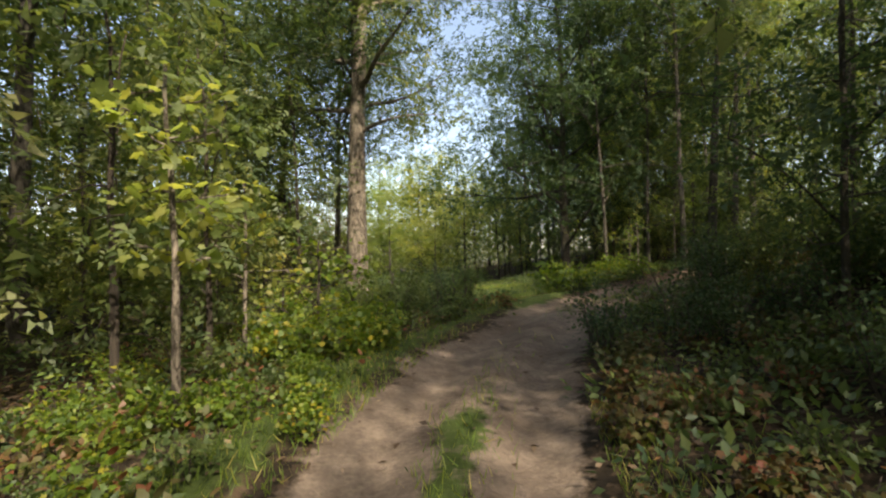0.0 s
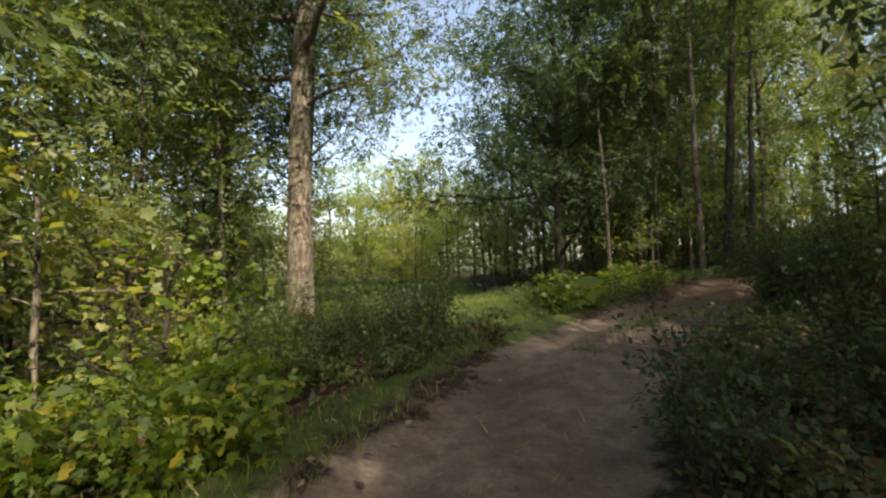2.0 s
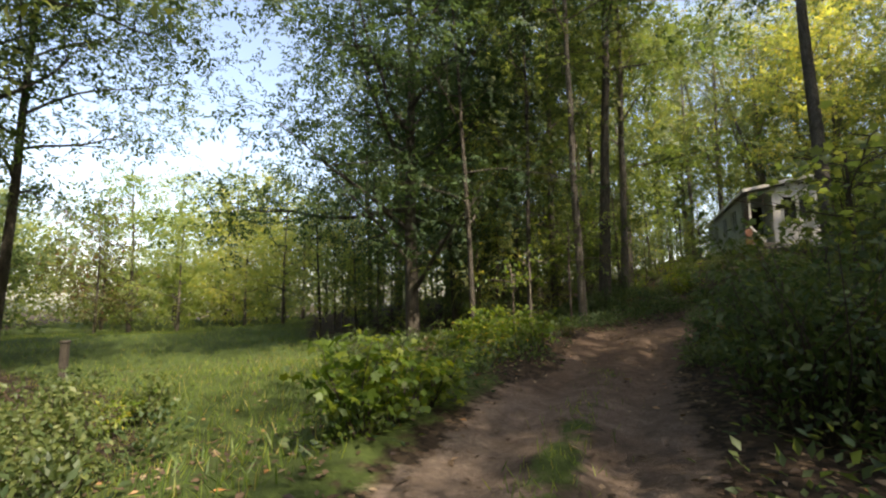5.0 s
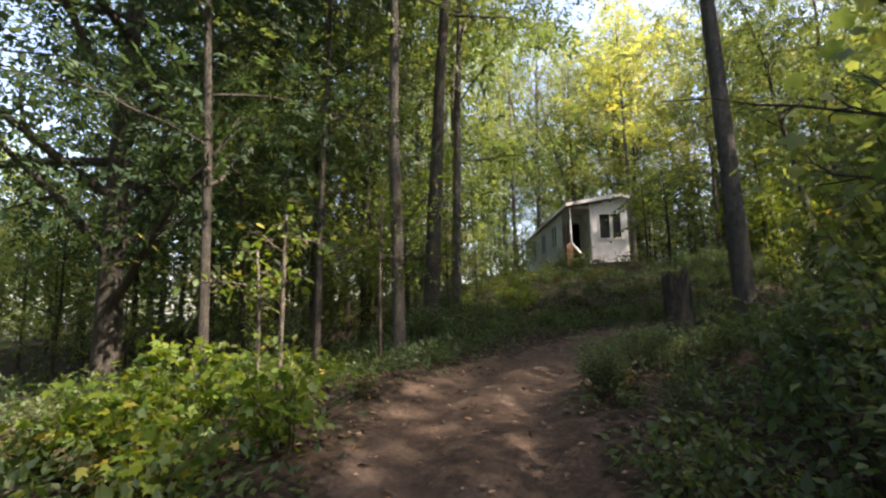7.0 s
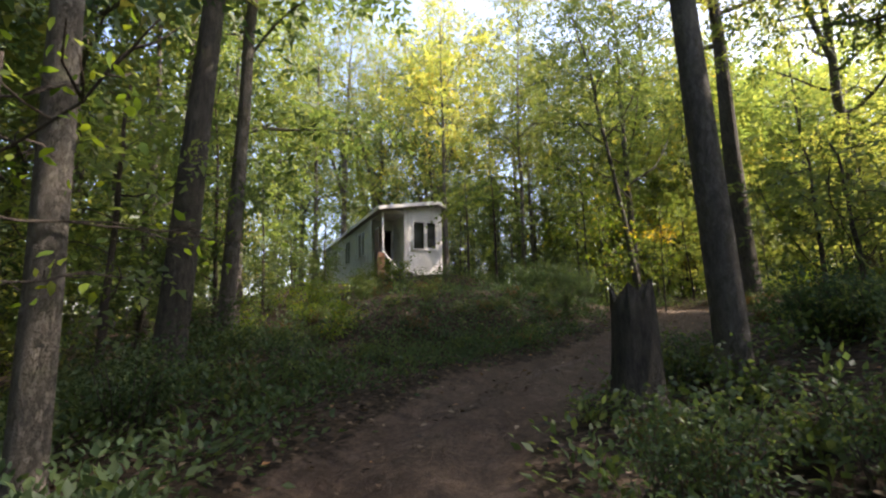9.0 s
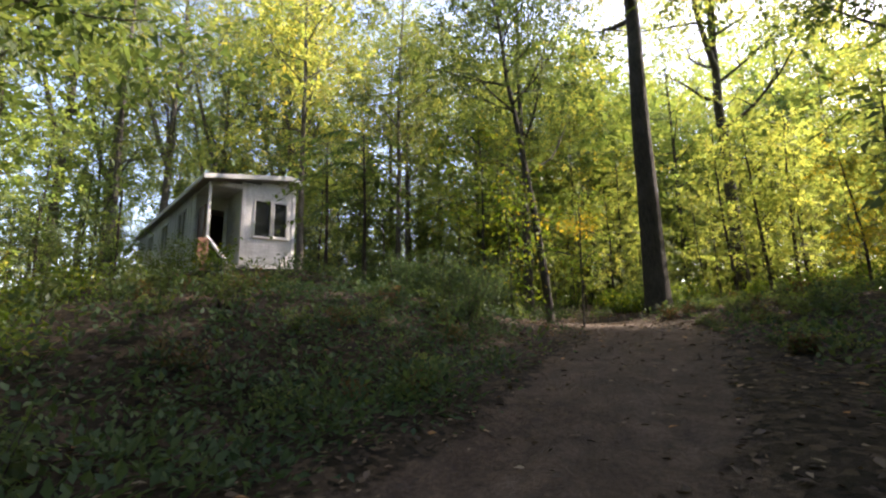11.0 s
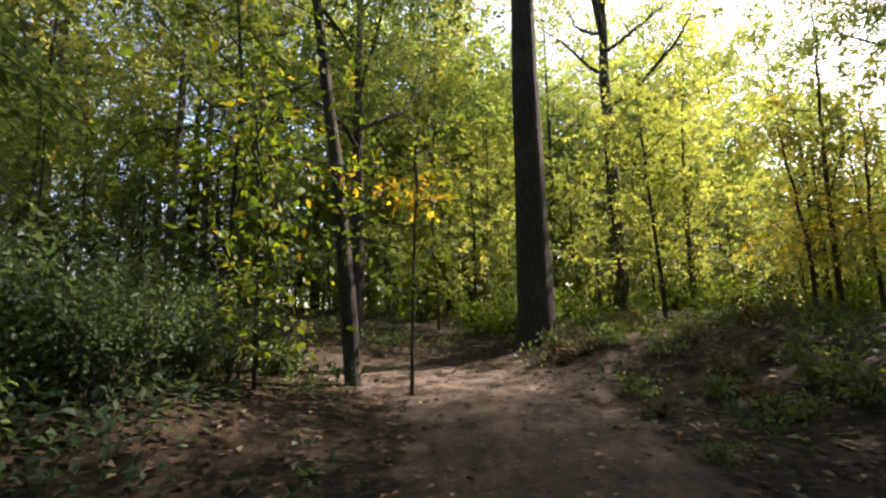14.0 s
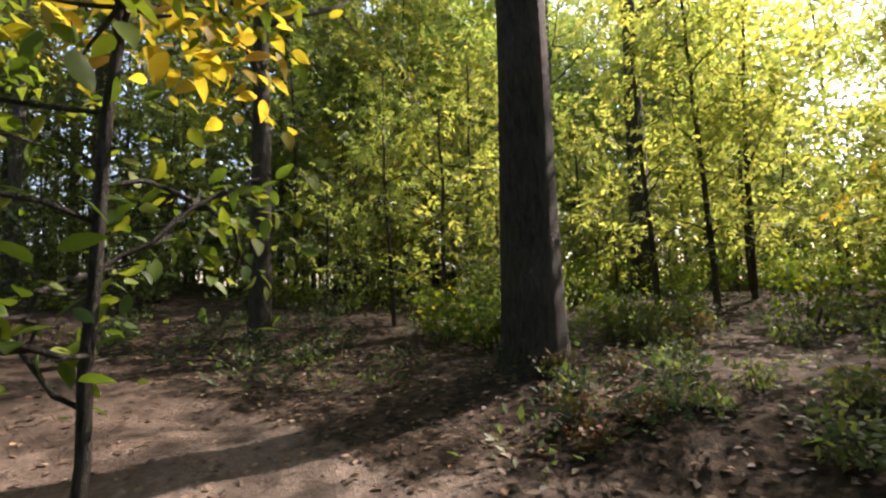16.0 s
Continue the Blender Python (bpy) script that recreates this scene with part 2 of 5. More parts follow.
# leaf outlines: along, across, up, in leaf lengths
OVAL = (np.array([(0, 0, 0), (0.42, 0.27, 0.06), (1, 0, -0.08), (0.42, -0.27, 0.06)]), np.array([(0, 2, 1), (0, 3, 2)]))
POINTED = (np.array([(0, 0, 0), (0.3, 0.26, 0.05), (0.7, 0.2, 0.02), (1, 0, -0.12), (0.7, -0.2, 0.02), (0.3, -0.26, 0.05)]),
           np.array([(0, 5, 1), (1, 5, 4), (1, 4, 2), (2, 4, 3)]))
MAPLE = (np.array([(0, 0, 0), (0.12, 0.36, 0.0), (0.34, 0.26, 0.03), (0.62, 0.56, -0.08), (0.6, 0.2, 0.03), (1, 0, -0.12),
                   (0.6, -0.2, 0.03), (0.62, -0.56, -0.08), (0.34, -0.26, 0.03), (0.12, -0.36, 0.0)]),
         np.array([(0, 2, 1), (0, 4, 2), (2, 4, 3), (0, 5, 4), (0, 6, 5), (0, 8, 6), (8, 7, 6), (0, 9, 8)]))
def lobed(n, lobes, deep):
    """A palmate leaf: a fan about its middle, with pointed lobes."""
    v = [(0.42, 0, 0.03)]
    for k in range(n):
        w = -math.pi + 2 * math.pi * (k + 0.5) / n
        tip = abs(math.cos(lobes * w / 2))
        r = (0.58 - deep * (1 - tip ** 0.7)) * (1 - 0.35 * (abs(w) / math.pi) ** 3)
        v.append((0.42 + r * math.cos(w), r * 0.95 * math.sin(w), -0.16 * r * r + 0.02 * (k % 2)))
    return np.array(v), np.array([(0, 1 + k, 1 + (k + 1) % n) for k in range(n)])


MAPLE_NEAR = lobed(26, 5, 0.26)
OVATE = (np.array([(0, 0, 0), (0.15, 0.16, 0.04), (0.38, 0.25, 0.05), (0.65, 0.2, 0.02), (0.86, 0.09, -0.05), (1, 0, -0.12),
                   (0.86, -0.09, -0.05), (0.65, -0.2, 0.02), (0.38, -0.25, 0.05), (0.15, -0.16, 0.04), (0.38, 0, 0.0), (0.7, 0, -0.03)]),
         np.array([(0, 10, 1), (1, 10, 2), (2, 10, 11), (2, 11, 3), (3, 11, 4), (4, 11, 5), (5, 11, 6), (6, 11, 7), (7, 11, 8), (8, 11, 10), (8, 10, 9), (9, 10, 0)]))
BLADE = (np.array([(0, 0.035, 0), (0, -0.035, 0), (0.55, 0.028, 0.0), (0.55, -0.028, 0.0), (1, 0, -0.1)]), np.array([(0, 1, 3), (0, 3, 2), (2, 3, 4)]))


def spray(n, leaf, droop=0.12):
    """A leafy twig end: small leaves left and right along a stalk one unit long."""
    V, T = [], []
    for k in range(n):
        s = (k + 0.8) / n
        side = (1 if k % 2 else -1) if k < n - 1 else 0.15
        L = leaf * (0.8 + 0.35 * math.sin(2.6 * s + 0.7 * k))
        a = side * (1.05 - 0.35 * s)
        d, q = (math.cos(a), math.sin(a)), (-math.sin(a), math.cos(a))
        b = (s, 0.0, -droop * s * s)
        V += [b, (b[0] + L * (0.5 * d[0] + 0.36 * q[0]), L * (0.5 * d[1] + 0.36 * q[1]), b[2] + 0.05 * L),
              (b[0] + L * (d[0] - 0.16 * q[0]), L * (d[1] - 0.16 * q[1]), b[2] - 0.14 * L)]
        T.append((3 * k, 3 * k + 1, 3 * k + 2))
    return np.array(V), np.array(T)


SPRAY = spray(8, 0.36)
SLIVER = (np.array([(0, 0, 0), (0.5, 0.36, 0.05), (1, -0.16, -0.1)]), np.array([(0, 1, 2)]))


def leaves(P, D, N, size, shape):
    """Leaves at P, along D, face up N, of lengths size: corners and triangles."""
    D = D / np.linalg.norm(D, axis=1, keepdims=True)
    S = np.cross(N, D)
    S /= np.linalg.norm(S, axis=1, keepdims=True) + 1e-9
    N = np.cross(D, S)
    tv, tf = shape
    V = P[:, None] + size[:, None, None] * (tv[None, :, :1] * D[:, None] + tv[None, :, 1:2] * S[:, None] + tv[None, :, 2:] * N[:, None])
    T = tf[None] + (np.arange(len(P)) * len(tv))[:, None, None]
    return V.reshape(-1, 3), T.reshape(-1, 3)


def tube(path, radii, sides=7, wobble=0.0, rng=None):
    """Corners and triangles of a round limb along a path, closed at its tip."""
    path, V, T = np.asarray(path, float), [], []
    for i, (p, r) in enumerate(zip(path, radii)):
        d = path[min(i + 1, len(path) - 1)] - path[max(i - 1, 0)]
        d /= np.linalg.norm(d) + 1e-9
        a = np.cross(d, (0.31, 0.95, 0.05))
        a /= np.linalg.norm(a)
        b = np.cross(d, a)
        for k in range(sides):
            w = 2 * math.pi * k / sides
            q = r * (1 + (wobble * rng.normal() if rng is not None and wobble else 0))
            V.append(p + q * (math.cos(w) * a + math.sin(w) * b))
    for i in range(len(path) - 1):
        for k in range(sides):
            a, b = i * sides + k, i * sides + (k + 1) % sides
            T += [(a, b, b + sides), (a, b + sides, a + sides)]
    V.append(path[-1])
    n = len(V) - 1
    T += [(n - sides + k, n - sides + (k + 1) % sides, n) for k in range(sides)]
    return np.array(V), np.array(T)


def joined(pieces):
    V, T, n = [], [], 0
    for v, t in pieces:
        V.append(v), T.append(t + n)
        n += len(v)
    return np.concatenate(V), np.concatenate(T)


# ---------------------------------------------------------------- plants
def leaf_cloud(rng, centres, radii, count, size, shape, droop=0.25, flat=0.6):
    """Leaves scattered about twig ends, thinning outward, facing mostly up."""
    k = rng.choice(len(centres), count, p=(radii ** 2) / (radii ** 2).sum())
    off = rng.normal(0, 0.5, (count, 3)) * np.array([1, 1, flat])
    P = centres[k] + off * radii[k, None]
    D = off + rng.normal(0, 0.5, (count, 3)) + np.array([0, 0, -droop])
    N = rng.normal(0, 0.55, (count, 3)) + np.array([0, 0, 1])
    return leaves(P, D, N, size * rng.uniform(0.65, 1.25, count), shape)


def grow_tree(seed, height, girth, crown_from, spread, count, leaf, mat_leaf, mat_bark, shape=None, lean=(0, 0), fork=0.0, limbs=18, root=True, twigs=True, bare=0.0, reach_up=0.5, crook=1.0):
    """A tree standing at the origin: trunk, limbs with twigs, and a crown of single leaves."""
    rng = np.random.default_rng(seed)
    H, n = height, 13
    wand = np.cumsum(rng.normal(0, 0.012 * H * crook, (n, 2)), 0) * 0.35
    trunk = np.array([(lean[0] * H * s + wand[i, 0] * s, lean[1] * H * s + wand[i, 1] * s, H * s) for i, s in enumerate(np.linspace(0, 1, n))])
    trunk[0, 2] = -0.25
    r0 = girth / 2
    prof = [r0 * (1.0 - 0.93 * s ** 0.9) + 0.012 for s in np.linspace(0, 1, n)]
    if root:
        prof[0], prof[1] = prof[0] * 1.4, prof[1] * 1.02
        extra = trunk[0] * 0.72 + trunk[1] * 0.28
        trunk = np.insert(trunk, 1, extra, 0)
        prof.insert(1, r0 * 1.08)
    wood, ends, ends_r = [tube(trunk, prof, 16 if girth > 0.15 else 7, 0.022, rng)], [], []
    if fork:
        s0 = int(fork * len(trunk))
        away = np.array([-0.6, 0.8, 0.0])
        second = [trunk[s0]] + [trunk[k] + away * 0.17 * H * ((k - s0) / (len(trunk) - s0)) ** 0.8 for k in range(s0 + 1, len(trunk))]
        wood.append(tube(second, [0.85 * r for r in prof[s0:]], 9, 0.05, rng))
        for q in second[2:]:
            ends.append(q), ends_r.append(0.4 * spread)

    def on_trunk(s):
        z = s * H
        i = int(np.clip(np.searchsorted(trunk[:, 2], z), 1, len(trunk) - 1))
        w = (z - trunk[i - 1, 2]) / (trunk[i, 2] - trunk[i - 1, 2])
        return trunk[i - 1] * (1 - w) + trunk[i] * w, prof[i - 1] * (1 - w) + prof[i] * w

    turn = rng.uniform(0, 6)
    for i in range(limbs):
        s = crown_from + (0.97 - crown_from) * (i + rng.uniform(0, 0.8)) / limbs
        p, r = on_trunk(s)
        turn += 2.4 + rng.normal(0, 0.4)
        rel = (s - crown_from) / (1 - crown_from)
        long = spread * (0.55 + 0.75 * math.sin(math.pi * min(1, rel * 0.85 + 0.2))) * rng.uniform(0.6, 1.15)
        way = np.array([math.cos(turn), math.sin(turn), reach_up * rng.uniform(0.4, 1.5)])
        way /= np.linalg.norm(way)
        q, pts = p.copy(), [p]
        for k in range(6):
            way = way + rng.normal(0, 0.14 * crook, 3) + np.array([0, 0, 0.03])
            way /= np.linalg.norm(way)
            q = q + way * long / 6
            pts.append(q.copy())
        rr = [max(0.008, min(0.55 * r, 0.05 * girth ** 0.5 * long ** 0.7) * (1 - 0.88 * k / 6)) for k in range(7)]
        wood.append(tube(pts, rr, 5 if twigs else 3))
        for k in (2, 3, 4, 5, 6):
            for _ in range(2):
                tw = way * 0.5 + rng.normal(0, 0.75, 3) * np.array([1, 1, 0.5])
                e = pts[k] + tw * long * 0.22
                if twigs and (_ == 0 or k > 3):
                    wood.append(tube([pts[k], (pts[k] + e) / 2 + rng.normal(0, 0.02 * long, 3), e], [rr[k] * 0.6 + 0.004, rr[k] * 0.35 + 0.004, 0.004], 3))
                if rng.uniform() > bare:
                    ends.append(e), ends_r.append(0.16 * long + 0.22 * spread ** 0.5)
    top = trunk[-1]
    for _ in range(5):
        ends.append(top + rng.normal(0, 0.12 * spread, 3)), ends_r.append(0.3 * spread)
    if shape is None:
        crown = leaf_cloud(rng, np.array(ends), np.array(ends_r), int(count * 0.3), leaf * 2.25, SPRAY, 0.2, 0.5)
    else:
        crown = leaf_cloud(rng, np.array(ends), np.array(ends_r), count, leaf, shape)
    wv, wt = joined(wood)
    trunk_me = tri_mesh("trunk", wv, wt, mat_bark)
    trunk_me.polygons.foreach_set("use_smooth", [True] * len(trunk_me.polygons))
    return trunk_me, tri_mesh("crown", *crown, mat_leaf)


def plant_from(meshes, name, m, label, category, group=""):
    root = new(name)
    root.matrix_world = m
    tagged(root, label, category, group)
    part("trunk", meshes[0], root)
    part("crown", meshes[1], root)
    return root


def shrub_meshes(seed, height, width, stems, count, leaf, mat_leaf, shape=MAPLE, flat=0.5, mat_bark=None):
    rng = np.random.default_rng(seed)
    wood, ends = [], []
    for i in range(stems):
        a = rng.uniform(0, 6.28)
        base = np.array([math.cos(a), math.sin(a), 0]) * width * 0.12 * rng.uniform(0, 1)
        tip = np.array([math.cos(a) * width * 0.5 * rng.uniform(0.3, 1), math.sin(a) * width * 0.5 * rng.uniform(0.3, 1), height * rng.uniform(0.55, 1)])
        mid = (base + tip) / 2 + rng.normal(0, 0.06, 3) * height + np.array([0, 0, 0.1 * height])
        base[2] = -0.08
        wood.append(tube([base, mid, tip], [0.009 + 0.004 * height, 0.006, 0.003], 4))
        for s in np.linspace(0.3, 1, 7):
            ends.append((base * (1 - s) ** 2 + 2 * mid * s * (1 - s) + tip * s * s) + rng.normal(0, 0.06, 3) * width)
    ends = np.array(ends)
    crown = leaf_cloud(rng, ends, np.full(len(ends), 0.12 * width + 0.05), count, leaf, shape, 0.3, flat)
    wv, wt = joined(wood)
    v, t = crown
    v[:, 2] = np.maximum(v[:, 2], 0.02)
    return tri_mesh("stalk", wv, wt, mat_bark or M_twig), tri_mesh("foliage", v, t, mat_leaf)


def shrub_from(meshes, name, m, label, category, group=""):
    root = new(name)
    root.matrix_world = m
    tagged(root, label, category, group)
    part("stalk", meshes[0], root)
    part("foliage", meshes[1], root)
    return root


def joined_plants(name, items, label):
    """Many plants in one mesh, for growth too dense to count: ((wood, leaf meshes), matrix) each."""
    V, T, M, mats, n = [], [], [], [], 0
    for meshes, m in items:
        R, o = np.array(m.to_3x3()), np.array(m.translation)
        for me in meshes:
            if me.materials[0] not in mats:
                mats.append(me.materials[0])
            v, t = np.empty(len(me.vertices) * 3, np.float32), np.empty(len(me.loops), np.int32)
            me.vertices.foreach_get("co", v), me.loops.foreach_get("vertex_index", t)
            V.append(v.reshape(-1, 3) @ R.T + o), T.append(t.reshape(-1, 3) + n)
            M.append(np.full(len(t) // 3, mats.index(me.materials[0]), np.int32))
            n += len(v) // 3
    me = tri_mesh(name, np.concatenate(V), np.concatenate(T), mats[0])
    for m in mats[1:]:
        me.materials.append(m)
    me.polygons.foreach_set("material_index", np.concatenate(M))
    return tagged(new(name, me), label, name.replace("_", " "), kind="stuff")


def stand(x, y, turn=0.0, scale=1.0, sink=0.0):
    return Matrix.Translation((x, y, gz(x, y) - sink)) @ Euler((0, 0, turn)).to_matrix().to_4x4() @ Matrix.Scale(scale, 4)


# ---------------------------------------------------------------- ground
def lines(lo, hi, fine, far):
    inner = np.arange(lo, hi, fine)
    steps = np.cumsum(fine * 1.22 ** np.arange(1, 60))
    steps = steps[steps < far]
    return np.concatenate([(lo - steps)[::-1], inner, hi + steps])


gx, gy = lines(-8, 32, 0.19, 380), lines(-3, 30, 0.19, 380)
XX, YY = np.meshgrid(gx, gy, indexing="ij")
GZ, GOFF, GSIDE = land(XX.ravel(), YY.ravel())
far_fade = np.clip((np.hypot(XX.ravel() - 10, YY.ravel() - 12) - 60) / 80, 0, 1)
GZ = GZ * (1 - far_fade)
ny = len(gy)
ii, jj = np.meshgrid(np.arange(len(gx) - 1), np.arange(ny - 1), indexing="ij")
a = (ii * ny + jj).ravel()
GT = np.concatenate([np.stack([a, a + ny, a + ny + 1], 1), np.stack([a, a + ny + 1, a + 1], 1)])
def ground_mat():
    m, nodes, links = node_mat("forest_ground")
    p = nodes["Principled BSDF"]
    at = nodes.new("ShaderNodeAttribute")
    at.attribute_name = "cover"
    sep = nodes.new("ShaderNodeSeparateColor")
    links.new(at.outputs["Color"], sep.inputs[0])
    fine, mid, big = noise_node(nodes, links, 26, 8, 0.7), noise_node(nodes, links, 4.5, 8, 0.65), noise_node(nodes, links, 0.8, 5)
    dirt = ramp(nodes, [(0.3, (0.08, 0.064, 0.052)), (0.5, (0.16, 0.127, 0.102)), (0.72, (0.28, 0.228, 0.185))])
    links.new(mixrgb(nodes, links, 0.45, mid.outputs[0], fine.outputs[0]), dirt.inputs[0])
    damp = ramp(nodes, [(0.42, (1, 1, 1)), (0.62, (0.62, 0.6, 0.58))])
    links.new(big.outputs[0], damp.inputs[0])
    dcol = mixrgb(nodes, links, 1.0, dirt.outputs[0], damp.outputs[0], "MULTIPLY")
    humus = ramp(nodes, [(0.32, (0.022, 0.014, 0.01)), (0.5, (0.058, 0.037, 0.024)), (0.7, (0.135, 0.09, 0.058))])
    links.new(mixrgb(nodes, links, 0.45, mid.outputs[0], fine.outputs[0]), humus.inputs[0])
    # third channel: humus with painted shade, less the sun pool at the bend
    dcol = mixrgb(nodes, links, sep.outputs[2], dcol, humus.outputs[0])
    wood = ramp(nodes, [(0.3, (0.012, 0.009, 0.006)), (0.5, (0.034, 0.025, 0.016)), (0.62, (0.06, 0.042, 0.027)), (0.8, (0.11, 0.077, 0.05))])
    vor = nodes.new("ShaderNodeTexVoronoi")
    vor.inputs["Scale"].default_value = 18
    tc = nodes.new("ShaderNodeTexCoord")
    links.new(tc.outputs["Object"], vor.inputs["Vector"])
    links.new(mixrgb(nodes, links, 0.5, mid.outputs[0], vor.outputs["Color"]), wood.inputs[0])
    grass = ramp(nodes, [(0.3, (0.025, 0.04, 0.012)), (0.55, (0.055, 0.085, 0.02)), (0.75, (0.11, 0.12, 0.035))])
    links.new(mixrgb(nodes, links, 0.5, mid.outputs[0], fine.outputs[0]), grass.inputs[0])

    def edge(mask, soft):
        s = math_node(nodes, links, "ADD", mask, math_node(nodes, links, "MULTIPLY", math_node(nodes, links, "SUBTRACT", mid.outputs[0], 0.5), soft))
        r = ramp(nodes, [(0.42, (0, 0, 0)), (0.58, (1, 1, 1))])
        links.new(s, r.inputs[0])
        return r.outputs[0]

    c = mixrgb(nodes, links, edge(sep.outputs[1], 1.0), wood.outputs[0], grass.outputs[0])
    c = mixrgb(nodes, links, edge(sep.outputs[0], 1.1), c, dcol)
    links.new(c, p.inputs["Base Color"])
    p.inputs["Roughness"].default_value = 0.95
    p.inputs["Specular IOR Level"].default_value = 0.2
    h = mixrgb(nodes, links, 0.5, mid.outputs[0], fine.outputs[0])
    bump(nodes, links, h, 1.0, 0.06, p)
    return m
M_ground = ground_mat()
ground_me = tri_mesh("ground", np.stack([XX.ravel(), YY.ravel(), GZ], 1), GT, M_ground)
gl = np.array([glade(x, y) if -25 < x < 8 and 6 < y < 62 else -9 for x, y in zip(XX.ravel(), YY.ravel())])
ragged = 0.22 * waves(1.9 * XX.ravel(), 2.3 * YY.ravel())
dirt_mask = np.clip(0.5 + (0.86 - GOFF - 0.9 * ragged) * 1.5, 0, 1)
strip = np.exp(-((GOFF + 0.4 * ragged) / 0.24) ** 2) * np.clip(0.5 + 0.3 * np.sin(0.55 * YY.ravel() + XX.ravel()) + 0.5 * waves(2.1 * XX.ravel(), 1.9 * YY.ravel()), 0, 1) * (XX.ravel() < 6)
dirt_mask = np.maximum(dirt_mask, np.exp(-((XX.ravel() - 21.0) ** 2 + (YY.ravel() - 12.0) ** 2) / 1.3))      # trodden bare at the bend
dirt_mask = np.clip(dirt_mask - 0.75 * strip, 0, 1)
grass_mask = np.clip(np.maximum(0.5 + gl * 0.5, np.exp(-((GOFF - 1.4) / 0.5) ** 2) * (XX.ravel() < 4.5) * (GSIDE > 0) * 0.75 + strip), 0, 1)
# darker humus along the track, some of its shade put into this colour
soil_shade_mask = np.clip((XX.ravel() - 1.5) / 7, 0, 0.75)
# pool of sun painted at the bend: soil left paler there
soil_shade_mask = soil_shade_mask * (1 - np.exp(-((XX.ravel() - 22.0) ** 2 + (YY.ravel() - 12.2) ** 2) / 8.0))
col = ground_me.attributes.new("cover", "FLOAT_COLOR", "POINT")
col.data.foreach_set("color", np.stack([dirt_mask, grass_mask, soil_shade_mask, 0 * gl + 1], 1).astype(np.float32).ravel())
ground_me.polygons.foreach_set("use_smooth", [True] * len(ground_me.polygons))
tagged(new("ground", ground_me), "rutted dirt track through dark leaf-strewn forest floor", "ground", kind="structure")


# ---------------------------------------------------------------- trees that can be told apart
def one_tree(x, y, label, seed, turn=0.0, **kw):
    return plant_from(grow_tree(seed, **kw), "tree", stand(x, y, turn), label, "tree")


